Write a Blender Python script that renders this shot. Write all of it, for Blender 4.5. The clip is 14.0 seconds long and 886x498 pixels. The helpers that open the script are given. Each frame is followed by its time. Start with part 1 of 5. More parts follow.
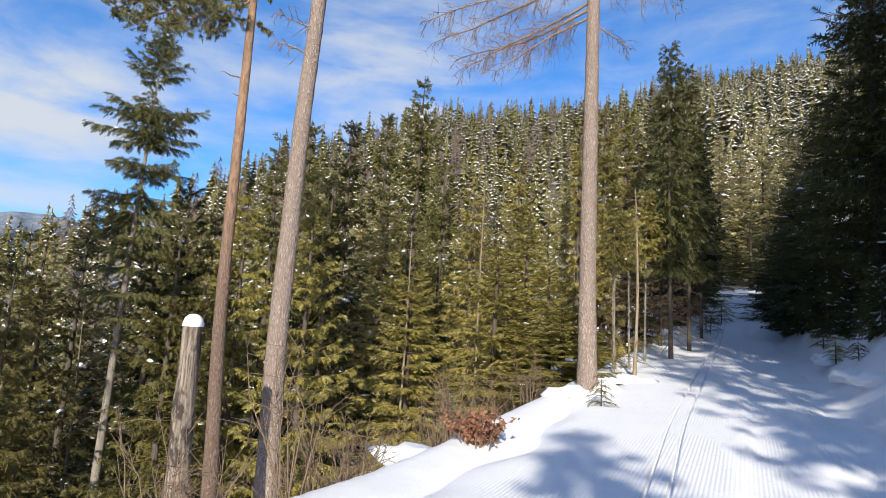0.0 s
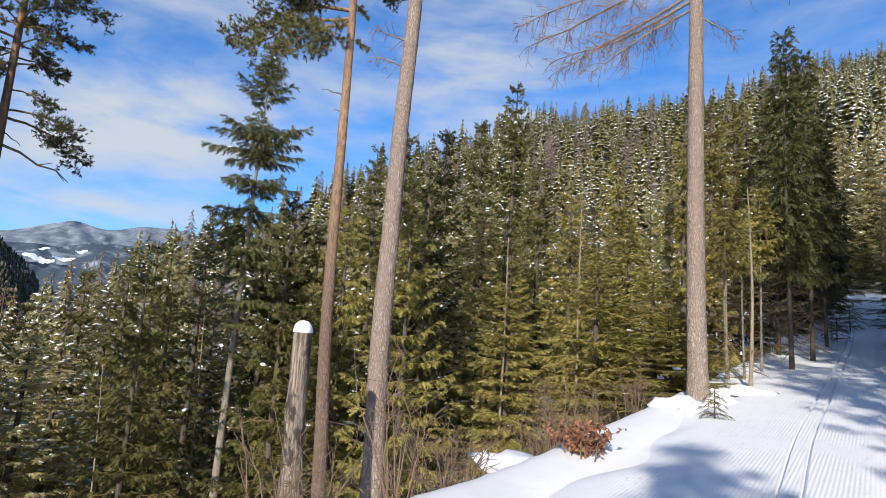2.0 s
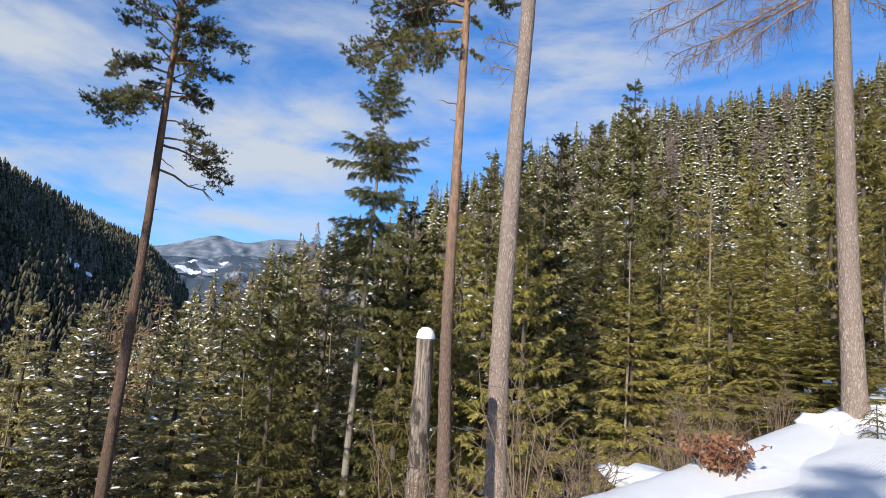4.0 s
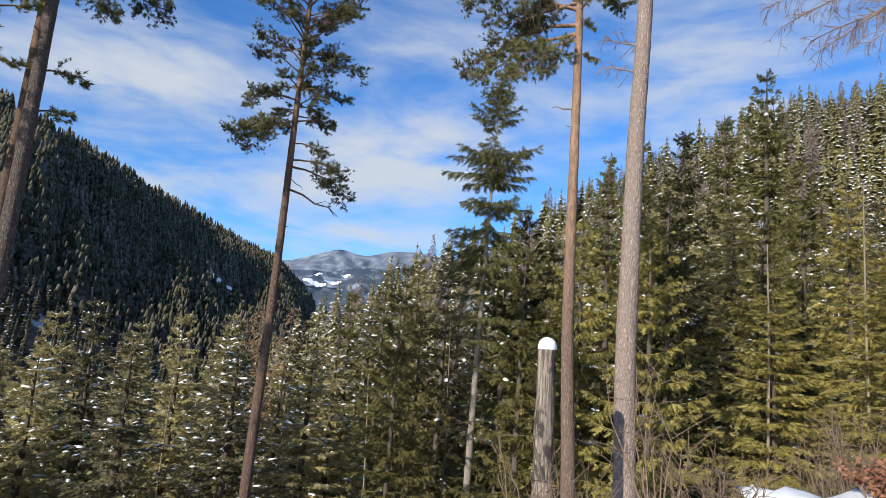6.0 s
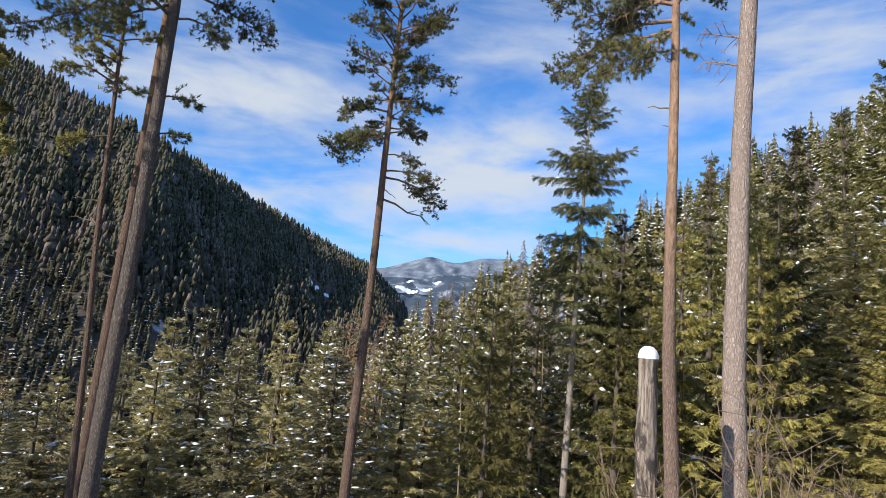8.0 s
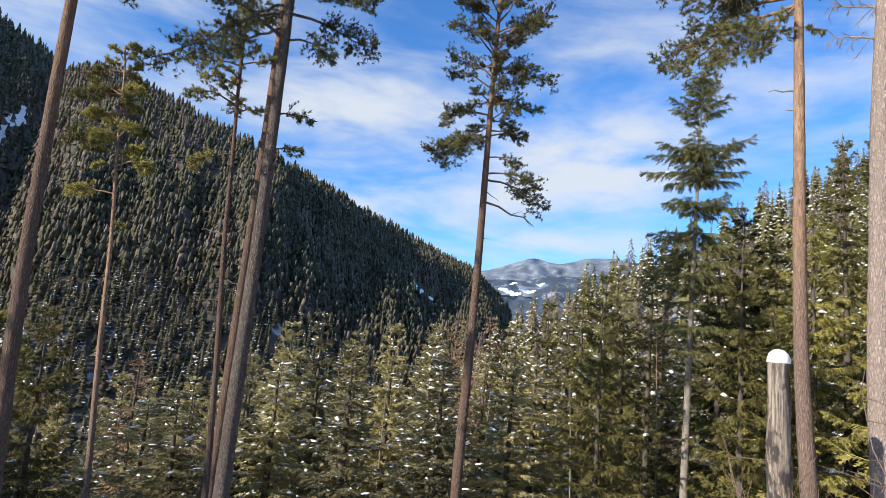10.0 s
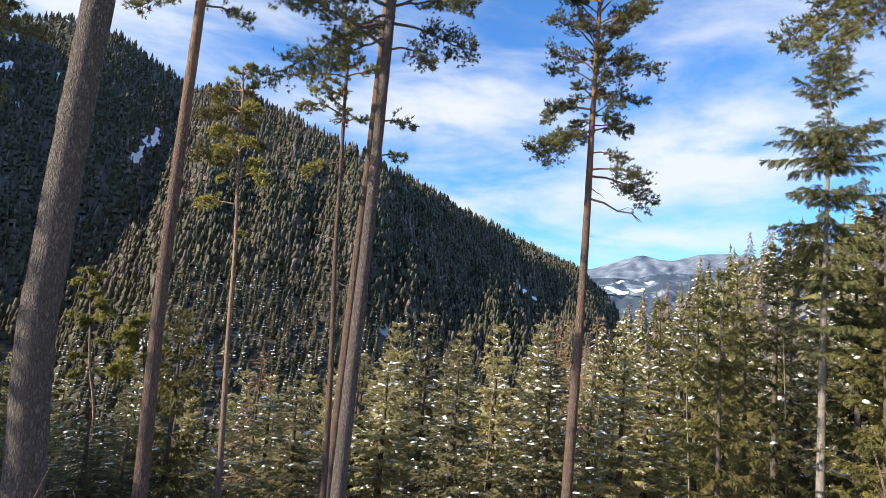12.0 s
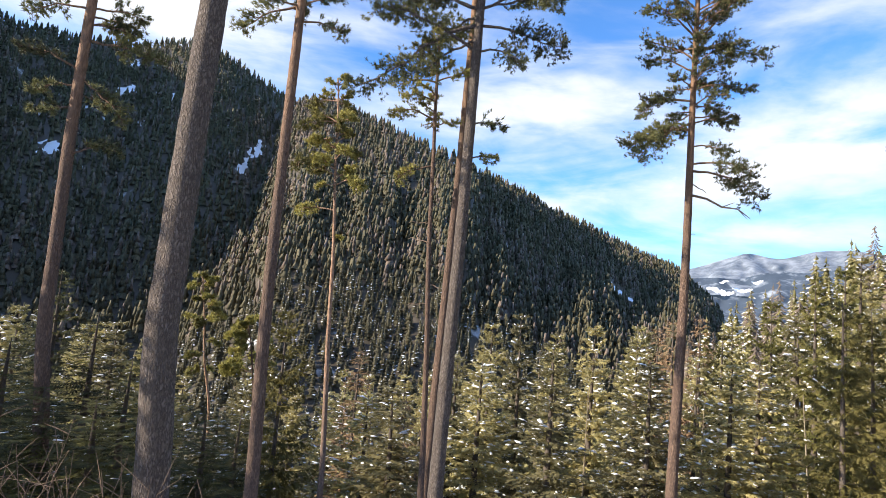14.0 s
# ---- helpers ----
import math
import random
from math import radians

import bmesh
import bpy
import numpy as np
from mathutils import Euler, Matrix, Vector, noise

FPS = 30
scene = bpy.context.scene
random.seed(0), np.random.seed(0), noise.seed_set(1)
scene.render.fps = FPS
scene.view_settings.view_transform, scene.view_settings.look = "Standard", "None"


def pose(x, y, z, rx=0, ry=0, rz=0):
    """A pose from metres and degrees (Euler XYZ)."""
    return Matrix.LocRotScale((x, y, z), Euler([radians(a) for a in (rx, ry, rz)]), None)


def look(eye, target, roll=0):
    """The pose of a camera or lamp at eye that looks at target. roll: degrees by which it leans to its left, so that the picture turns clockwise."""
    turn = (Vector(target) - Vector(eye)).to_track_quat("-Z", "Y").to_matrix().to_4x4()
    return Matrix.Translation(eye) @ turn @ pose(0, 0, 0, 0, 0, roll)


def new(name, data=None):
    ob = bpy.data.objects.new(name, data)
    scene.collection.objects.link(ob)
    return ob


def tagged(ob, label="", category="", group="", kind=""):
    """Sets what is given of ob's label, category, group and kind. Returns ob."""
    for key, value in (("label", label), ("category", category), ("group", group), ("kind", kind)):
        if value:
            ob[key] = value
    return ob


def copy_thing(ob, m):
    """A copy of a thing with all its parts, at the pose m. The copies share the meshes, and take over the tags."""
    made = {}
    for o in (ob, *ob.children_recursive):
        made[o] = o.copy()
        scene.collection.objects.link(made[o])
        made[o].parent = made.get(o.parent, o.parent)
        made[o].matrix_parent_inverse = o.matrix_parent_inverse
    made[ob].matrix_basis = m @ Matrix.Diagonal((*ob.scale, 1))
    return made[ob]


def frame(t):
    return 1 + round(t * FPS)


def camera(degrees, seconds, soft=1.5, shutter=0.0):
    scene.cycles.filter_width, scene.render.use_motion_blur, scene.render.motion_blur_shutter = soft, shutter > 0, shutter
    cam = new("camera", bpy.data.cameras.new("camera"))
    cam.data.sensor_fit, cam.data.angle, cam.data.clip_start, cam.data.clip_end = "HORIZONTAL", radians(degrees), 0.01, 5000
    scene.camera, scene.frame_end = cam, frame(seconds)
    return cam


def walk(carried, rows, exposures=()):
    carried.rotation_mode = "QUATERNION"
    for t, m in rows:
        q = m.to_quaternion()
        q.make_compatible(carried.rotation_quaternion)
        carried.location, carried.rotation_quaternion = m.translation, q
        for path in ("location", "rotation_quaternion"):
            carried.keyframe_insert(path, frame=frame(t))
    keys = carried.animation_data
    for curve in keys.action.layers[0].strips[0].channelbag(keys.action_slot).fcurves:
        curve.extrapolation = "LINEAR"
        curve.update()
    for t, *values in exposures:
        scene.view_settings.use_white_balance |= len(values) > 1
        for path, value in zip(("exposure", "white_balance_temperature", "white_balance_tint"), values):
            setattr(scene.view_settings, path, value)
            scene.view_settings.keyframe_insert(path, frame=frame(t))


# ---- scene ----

# ---- camera and walk ----
cam = camera(73.1, 14.0, soft=0.8)
EYE = 1.6
ROWS = [
    (0.0, 0.000, 0.000, 0.00, 8.64, 3.13),
    (0.5, -0.011, 0.000, 1.80, 8.65, 3.19),
    (1.0, -0.024, -0.001, 3.86, 8.66, 3.25),
    (1.5, -0.039, -0.002, 6.45, 8.70, 3.36),
    (2.0, -0.056, -0.004, 9.20, 8.72, 3.51),
    (2.5, -0.071, -0.007, 11.80, 8.69, 3.69),
    (3.0, -0.087, -0.011, 14.48, 8.63, 3.82),
    (5.5, -0.169, -0.044, 28.92, 8.73, 4.22),
    (6.0, -0.182, -0.051, 31.39, 8.75, 4.28),
    (6.5, -0.193, -0.058, 33.55, 8.79, 4.34),
    (7.0, -0.203, -0.065, 35.47, 8.86, 4.47),
    (7.5, -0.213, -0.073, 37.69, 8.83, 4.68),
    (8.0, -0.225, -0.082, 40.11, 8.72, 4.84),
    (10.5, -0.276, -0.135, 52.26, 7.95, 4.70),
    (11.0, -0.284, -0.146, 54.49, 7.76, 4.68),
    (11.5, -0.293, -0.159, 57.00, 7.56, 4.68),
    (12.0, -0.302, -0.173, 59.75, 7.35, 4.69),
    (12.5, -0.309, -0.187, 62.34, 7.18, 4.72),
    (13.0, -0.315, -0.199, 64.56, 7.02, 4.78),
    (13.5, -0.320, -0.210, 66.50, 6.89, 4.83),
    (14.0, -0.325, -0.221, 68.45, 6.78, 4.88),
]


def heading(yaw, pitch):
    a, b = radians(yaw), radians(pitch)
    return Vector((-math.sin(a) * math.cos(b), math.cos(a) * math.cos(b), math.sin(b)))


walk(cam, [(t, look((x, y, EYE), Vector((x, y, EYE)) + heading(yaw, pitch), roll)) for t, x, y, yaw, pitch, roll in ROWS],
     [(0.0, 0.46, 6850, 10), (1.5, 0.38, 6750, 10), (3.0, 0.33, 6650, 10), (8.0, 0.44, 6550, 10), (11.0, 0.72, 6750, 10), (12.5, 0.94, 6950, 11), (14.0, 1.13, 7150, 12)])

# ---- world, sun, exposure ----
SUN_AZ, SUN_EL = 172.0, 24.0
world = bpy.data.worlds.new("winter_sky")
scene.world = world
world.use_nodes = True
wn, wl = world.node_tree.nodes, world.node_tree.links
wn.clear()
w_out = wn.new("ShaderNodeOutputWorld")
w_bg = wn.new("ShaderNodeBackground")
w_sky = wn.new("ShaderNodeTexSky")
w_sky.sky_type, w_sky.sun_disc = "NISHITA", False
w_sky.sun_elevation, w_sky.sun_rotation = radians(SUN_EL), radians(-SUN_AZ)
w_sky.altitude, w_sky.air_density, w_sky.dust_density, w_sky.ozone_density = 900, 1.0, 0.35, 2.5
w_co = wn.new("ShaderNodeTexCoord")


def wmath(op, a, b=None, c=None, clamp=False):
    m = wn.new("ShaderNodeMath")
    m.operation, m.use_clamp = op, clamp
    for i, v in enumerate((a, b, c)):
        if v is None:
            continue
        if isinstance(v, (int, float)):
            m.inputs[i].default_value = v
        else:
            wl.new(v, m.inputs[i])
    return m.outputs[0]


w_sep = wn.new("ShaderNodeSeparateXYZ")
wl.new(w_co.outputs["Generated"], w_sep.inputs[0])
w_az = wmath("MULTIPLY", wmath("ARCTAN2", wmath("MULTIPLY", w_sep.outputs[0], -1.0), w_sep.outputs[1]), 57.2958)
w_el = wmath("MULTIPLY", wmath("ARCSINE", w_sep.outputs[2]), 57.2958)
w_flat = wn.new("ShaderNodeCombineXYZ")
wl.new(w_az, w_flat.inputs[0])
wl.new(w_el, w_flat.inputs[1])


def cloud_noise(sx, sy, turn, detail, rough, dist, shift):
    m = wn.new("ShaderNodeMapping")
    wl.new(w_flat.outputs[0], m.inputs[0])
    m.inputs["Location"].default_value = shift
    m.inputs["Rotation"].default_value = (0, 0, radians(turn))
    m.inputs["Scale"].default_value = (sx, sy, 1.0)
    t = wn.new("ShaderNodeTexNoise")
    t.inputs["Scale"].default_value, t.inputs["Detail"].default_value = 1.0, detail
    t.inputs["Roughness"].default_value, t.inputs["Distortion"].default_value = rough, dist
    wl.new(m.outputs[0], t.inputs["Vector"])
    return t.outputs["Fac"]


w_streak = cloud_noise(0.055, 0.20, 12, 8.0, 0.55, 0.5, (0.0, 0.0, 0.0))
w_puff = cloud_noise(0.16, 0.42, 5, 6.0, 0.55, 0.3, (3.0, 1.0, 0.0))
w_cov = wmath("MULTIPLY", wmath("SUBTRACT", w_streak, 0.37), 2.0)
CLOUDS = [(36, 16.5, 11, 3.2, 0.85), (57, 21.5, 9, 3.0, 0.5), (5, 23, 9, 5.0, 0.42), (98, 25, 13, 4.5, 1.1), (30, 21, 9, 3.0, 0.35), (40, 9.5, 9, 1.3, 0.6), (46, 14.0, 7, 2.0, 0.4), (25, 28, 8, 3, 0.3), (60, 13, 13, 5, 0.55), (64, 20, 8, 3, 0.35), (15, 26, 8, 4, 0.3)]
for az, el, sx, sy, amount in CLOUDS:
    dx = wmath("DIVIDE", wmath("SUBTRACT", w_az, float(az)), float(sx))
    dy = wmath("DIVIDE", wmath("SUBTRACT", w_el, float(el)), float(sy))
    d2 = wmath("ADD", wmath("MULTIPLY", dx, dx), wmath("MULTIPLY", dy, dy))
    g = wmath("EXPONENT", wmath("MULTIPLY", d2, -1.0))
    g = wmath("MULTIPLY", g, wmath("ADD", wmath("MULTIPLY", w_puff, 1.6), -0.05))
    w_cov = wmath("ADD", w_cov, wmath("MULTIPLY", g, float(amount)))
w_cov = wmath("ADD", w_cov, wmath("MULTIPLY", wmath("SUBTRACT", w_puff, 0.5), 0.35))
w_soft = wn.new("ShaderNodeMapRange")
w_soft.interpolation_type = "SMOOTHSTEP"
wl.new(w_cov, w_soft.inputs[0])
for i, v in enumerate((-0.05, 1.15, 0.04, 0.93)):
    w_soft.inputs[i + 1].default_value = v
w_cov = w_soft.outputs[0]
w_mix = wn.new("ShaderNodeMix")
w_mix.data_type = "RGBA"
wl.new(w_cov, w_mix.inputs["Factor"])
w_tint = wn.new("ShaderNodeMix")
w_tint.data_type, w_tint.blend_type = "RGBA", "MULTIPLY"
w_tint.inputs["Factor"].default_value = 1.0
wl.new(w_sky.outputs[0], w_tint.inputs["A"])
w_tint.inputs["B"].default_value = (0.37, 1.00, 1.60, 1.0)
wl.new(w_tint.outputs["Result"], w_mix.inputs["A"])
w_mix.inputs["B"].default_value = (4.7, 5.15, 5.75, 1.0)
wl.new(w_mix.outputs["Result"], w_bg.inputs["Color"])
w_bg.inputs["Strength"].default_value = 0.105
wl.new(w_bg.outputs[0], w_out.inputs[0])

sun = new("sun", bpy.data.lights.new("sun", "SUN"))
sun.data.energy, sun.data.angle, sun.data.color = 4.8, radians(0.53), (1.0, 0.93, 0.82)
sun_dir = heading(SUN_AZ, SUN_EL)
sun.matrix_world = look(sun_dir * 50, (0, 0, 0))


# ---- materials ----
class Nodes:
    """A small wrapper to write node materials shortly."""

    def __init__(self, name):
        self.mat = bpy.data.materials.new(name)
        self.mat.use_nodes = True
        self.n, self.l = self.mat.node_tree.nodes, self.mat.node_tree.links
        self.n.clear()
        self.out = self.n.new("ShaderNodeOutputMaterial")

    def put(self, socket, v):
        if isinstance(v, (int, float)):
            socket.default_value = v
        elif isinstance(v, tuple):
            socket.default_value = v if len(v) == len(socket.default_value) else (*v, 1.0)
        else:
            self.l.new(v, socket)

    def coords(self, which="Object"):
        return self.n.new("ShaderNodeTexCoord").outputs[which]

    def scaled(self, vec, sx, sy, sz, rz=0.0):
        m = self.n.new("ShaderNodeMapping")
        self.l.new(vec, m.inputs[0])
        m.inputs["Scale"].default_value = (sx, sy, sz)
        m.inputs["Rotation"].default_value = (0, 0, rz)
        return m.outputs[0]

    def noise(self, vec, scale, detail=4.0, rough=0.55, dist=0.0):
        t = self.n.new("ShaderNodeTexNoise")
        self.l.new(vec, t.inputs["Vector"])
        t.inputs["Scale"].default_value, t.inputs["Detail"].default_value = scale, detail
        t.inputs["Roughness"].default_value, t.inputs["Distortion"].default_value = rough, dist
        return t.outputs["Fac"]

    def cells(self, vec, scale, feature="F1"):
        t = self.n.new("ShaderNodeTexVoronoi")
        t.feature = feature
        self.l.new(vec, t.inputs["Vector"])
        t.inputs["Scale"].default_value = scale
        return t.outputs["Distance"]

    def math(self, op, a, b=0.0, c=None, clamp=False):
        m = self.n.new("ShaderNodeMath")
        m.operation, m.use_clamp = op, clamp
        self.put(m.inputs[0], a)
        self.put(m.inputs[1], b)
        if c is not None:
            self.put(m.inputs[2], c)
        return m.outputs[0]

    def span(self, v, a, b, lo=0.0, hi=1.0):
        m = self.n.new("ShaderNodeMapRange")
        m.interpolation_type = "SMOOTHSTEP"
        self.put(m.inputs[0], v)
        for i, k in enumerate((a, b, lo, hi)):
            m.inputs[i + 1].default_value = k
        return m.outputs[0]

    def mix(self, f, a, b, blend="MIX"):
        m = self.n.new("ShaderNodeMix")
        m.data_type, m.blend_type = "RGBA", blend
        self.put(m.inputs["Factor"], f)
        self.put(m.inputs["A"], a)
        self.put(m.inputs["B"], b)
        return m.outputs["Result"]

    def bump(self, height, strength, dist):
        b = self.n.new("ShaderNodeBump")
        b.inputs["Strength"].default_value, b.inputs["Distance"].default_value = strength, dist
        self.l.new(height, b.inputs["Height"])
        return b.outputs[0]

    def surface(self, color, rough, normal=None, spec=0.3, leafy=0.0):
        p = self.n.new("ShaderNodeBsdfPrincipled")
        self.put(p.inputs["Base Color"], color)
        self.put(p.inputs["Roughness"], rough)
        self.put(p.inputs["Specular IOR Level"], spec)
        if normal is not None:
            self.l.new(normal, p.inputs["Normal"])
        if leafy:
            t = self.n.new("ShaderNodeBsdfTranslucent")
            self.put(t.inputs["Color"], color)
            m = self.n.new("ShaderNodeMixShader")
            m.inputs[0].default_value = leafy
            self.l.new(p.outputs[0], m.inputs[1])
            self.l.new(t.outputs[0], m.inputs[2])
            self.l.new(m.outputs[0], self.out.inputs[0])
        else:
            self.l.new(p.outputs[0], self.out.inputs[0])
        return self.mat

    def stroke(self, u, v, u0, v0, u1, v1, half):
        """1 within half a width of the line between two places of a plane, 0 outside."""
        du, dv = u1 - u0, v1 - v0
        a, b = self.math("SUBTRACT", u, u0), self.math("SUBTRACT", v, v0)
        t = self.math("ADD", self.math("MULTIPLY", a, du / (du * du + dv * dv)), self.math("MULTIPLY", b, dv / (du * du + dv * dv)))
        t = self.math("MINIMUM", self.math("MAXIMUM", t, 0.0), 1.0)
        a = self.math("SUBTRACT", a, self.math("MULTIPLY", t, du))
        b = self.math("SUBTRACT", b, self.math("MULTIPLY", t, dv))
        d = self.math("SQRT", self.math("ADD", self.math("MULTIPLY", a, a), self.math("MULTIPLY", b, b)))
        return self.span(d, half * 0.3, half, 1.0, 0.0)

    def island(self):
        return self.n.new("ShaderNodeNewGeometry").outputs["Random Per Island"]

    def each(self):
        return self.n.new("ShaderNodeObjectInfo").outputs["Random"]


def needle_material(name, dark, light, warm, frost=0.0, clear=0.30):
    k = Nodes(name)
    c = k.mix(k.island(), dark, light)
    c = k.mix(k.span(k.each(), 0.0, 1.0, 0.0, 0.55), c, warm)
    big = k.noise(k.coords(), 0.9, 3.0)
    c = k.mix(k.span(big, 0.35, 0.75, 0.0, 0.4), c, dark)
    age = k.math("FRACT", k.math("MULTIPLY", k.each(), 7.31))
    c = k.mix(k.span(age, 0.55, 0.9, 0.0, 0.75), c, tuple(0.45 * q for q in dark[:2]) + (0.6 * dark[2],))
    if frost:
        rime = k.math("MULTIPLY", k.span(k.math("FRACT", k.math("MULTIPLY", k.island(), 13.7)), 1.0 - frost, 1.02 - frost), k.span(k.noise(k.coords(), 1.3, 3.0), 0.42, 0.58))
        c = k.mix(rime, c, (0.74, 0.76, 0.80))
    return k.surface(c, 0.6, None, 0.2, clear)


def bark_material(name, low, crack, high=None, z0=0.0, z1=1.0, sx=26.0, sz=7.0, depth=0.03):
    k = Nodes(name)
    co = k.coords()
    v = k.scaled(co, sx, sx, sz)
    warp = k.n.new("ShaderNodeTexNoise")
    k.l.new(v, warp.inputs["Vector"])
    warp.inputs["Scale"].default_value, warp.inputs["Detail"].default_value = 0.8, 5.0
    bent = k.n.new("ShaderNodeVectorMath")
    bent.operation = "MULTIPLY_ADD"
    k.l.new(warp.outputs["Color"], bent.inputs[0])
    bent.inputs[1].default_value = (2.4, 2.4, 2.4)
    k.l.new(v, bent.inputs[2])
    v = bent.outputs[0]
    wob = k.noise(v, 0.7, 4.0, 0.6)
    plate = k.cells(v, 1.0, "DISTANCE_TO_EDGE")
    fine = k.noise(k.scaled(co, 60, 60, 14), 1.0, 5.0, 0.65)
    big = k.noise(k.scaled(co, 2.2, 2.2, 0.7), 1.0, 4.0)
    groove = k.math("MULTIPLY", k.span(plate, 0.0, 0.30, 0.25, 1.0), k.span(wob, 0.25, 0.6, 0.35, 1.0))
    c = k.mix(groove, crack, low)
    if high:
        z = k.n.new("ShaderNodeSeparateXYZ")
        k.l.new(co, z.inputs[0])
        f = k.span(k.math("ADD", z.outputs[2], k.math("MULTIPLY", big, 3.0)), z0 + 1.5, z1 + 1.5)
        scale = k.noise(k.scaled(co, 14, 14, 5), 1.0, 4.0, 0.6)
        c = k.mix(f, c, k.mix(k.math("ADD", k.span(scale, 0.40, 0.62, 0.0, 0.6), k.span(fine, 0.35, 0.7, 0.0, 0.4)), high, tuple(0.45 * h for h in high)))
    c = k.mix(k.span(big, 0.35, 0.7, 0.0, 0.45), c, tuple(0.55 * h for h in low))
    c = k.mix(k.span(fine, 0.45, 0.75, 0.0, 0.35), c, tuple(min(1.0, 1.6 * h) for h in low))
    h = k.math("ADD", k.math("MULTIPLY", groove, 1.0), k.math("MULTIPLY", fine, 0.5))
    return k.surface(c, 0.85, k.bump(h, 0.9, depth), 0.15)


# skate marks across the corduroy: from (across, along) to (across, along), half width
SKATE_MARKS = [(-0.32, 9.3, 0.41, 13.8, 0.07), (0.37, 11.3, 1.2, 8.3, 0.06), (-0.1, 16.7, 0.2, 18.8, 0.09), (1.0, 12.6, 1.5, 10.4, 0.06)]


def snow_material(name, groomed=False, wooded=False):
    k = Nodes(name)
    co = k.coords("Object")
    fine = k.noise(co, 38.0, 6.0, 0.7)
    soft = k.noise(co, 2.2, 4.0, 0.5)
    c = k.mix(soft, (0.80, 0.83, 0.88), (0.90, 0.91, 0.93))
    h = k.math("ADD", k.math("MULTIPLY", fine, 0.35), k.math("MULTIPLY", soft, 1.0))
    nrm = k.bump(h, 0.4, 0.05)
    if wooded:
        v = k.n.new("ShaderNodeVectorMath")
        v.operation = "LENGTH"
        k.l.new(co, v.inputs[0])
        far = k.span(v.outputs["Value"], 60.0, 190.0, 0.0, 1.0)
        # With range, broad dark brown blotches replace most of the white.
        floor_brown = k.span(k.noise(co, 0.03, 6.0, 0.65), 0.60, 0.74, 1.0, 0.15)
        c = k.mix(k.math("MULTIPLY", far, floor_brown), c, (0.075, 0.062, 0.045))
    if groomed:
        uv = k.n.new("ShaderNodeUVMap").outputs[0]
        w = k.n.new("ShaderNodeTexWave")
        w.wave_type, w.bands_direction = "BANDS", "X"
        w.inputs["Scale"].default_value = 6.5
        w.inputs["Distortion"].default_value = 0.25
        w.inputs["Detail"].default_value = 1.0
        k.l.new(uv, w.inputs["Vector"])
        edge = k.n.new("ShaderNodeSeparateXYZ")
        k.l.new(uv, edge.inputs[0])
        worn = k.math("MULTIPLY", k.span(k.noise(co, 0.9, 3.0), 0.33, 0.55), k.span(edge.outputs[0], -2.9, -2.0))
        crumbs = k.span(k.noise(co, 14.0, 5.0, 0.75), 0.60, 0.72)
        h2 = k.math("ADD", k.math("MULTIPLY", w.outputs["Fac"], k.math("MULTIPLY", worn, 0.006)), k.math("MULTIPLY", crumbs, 0.010))
        for n0, s0, n1, s1, w in SKATE_MARKS:
            m = k.stroke(edge.outputs[0], edge.outputs[1], n0, s0, n1, s1, w)
            h2 = k.math("ADD", k.math("MULTIPLY", h2, k.math("SUBTRACT", 1.0, m)), k.math("MULTIPLY", m, 0.0045))
        h2 = k.math("ADD", h2, k.math("MULTIPLY", fine, 0.004))
        nrm = k.bump(h2, 0.8, 1.0)
    return k.surface(c, 0.62, nrm, 0.25)


M_SPRUCE = needle_material("spruce_needles", (0.175, 0.158, 0.046), (0.480, 0.420, 0.130), (0.485, 0.395, 0.135), 0.02, 0.34)
M_SPRUCE_RIME = needle_material("rimed_spruce_needles", (0.260, 0.238, 0.112), (0.545, 0.492, 0.228), (0.545, 0.462, 0.225), 0.06, 0.45)
# Shaded copy of the spruce needles: the shade is put into the colour.
M_SPRUCE_SHADE = needle_material("shade_darkened_spruce_needles", (0.055, 0.062, 0.026), (0.130, 0.130, 0.048), (0.135, 0.125, 0.045))
M_SPRUCE_DEEP = needle_material("deep_green_needles", (0.070, 0.072, 0.026), (0.225, 0.215, 0.070), (0.235, 0.208, 0.070))
M_PINE_LIGHT = needle_material("light_pine_needles", (0.190, 0.175, 0.050), (0.450, 0.410, 0.125), (0.420, 0.370, 0.120))
M_PINE = needle_material("pine_needles", (0.078, 0.086, 0.042), (0.225, 0.222, 0.096), (0.220, 0.210, 0.084))
M_SNOW = snow_material("snow")
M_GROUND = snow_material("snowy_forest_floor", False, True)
M_TRAIL = snow_material("groomed_snow", True)
M_BARK_PINE = bark_material("pine_bark", (0.30, 0.215, 0.170), (0.10, 0.07, 0.058), (0.50, 0.315, 0.205), 4.5, 9.5)
M_BARK_BROWN = bark_material("brown_pine_bark", (0.215, 0.150, 0.115), (0.07, 0.048, 0.040), (0.36, 0.22, 0.14), 8.0, 14.0)
M_BARK_OLD = bark_material("old_pine_bark", (0.245, 0.205, 0.178), (0.055, 0.043, 0.037), None, sx=26.0, sz=9.0, depth=0.06)
M_BARK_RED = bark_material("red_pine_bark", (0.22, 0.150, 0.112), (0.075, 0.050, 0.040), (0.36, 0.215, 0.13), 12.0, 17.0)
M_BARK_LARCH = bark_material("larch_bark", (0.45, 0.365, 0.315), (0.19, 0.145, 0.12), None, sx=22.0, sz=8.0)
# Bark colour lowered to put in the shade inside the crowns.
M_BARK_SPRUCE = bark_material("spruce_bark", (0.17, 0.14, 0.115), (0.08, 0.065, 0.055), None, sx=30.0, sz=20.0, depth=0.015)
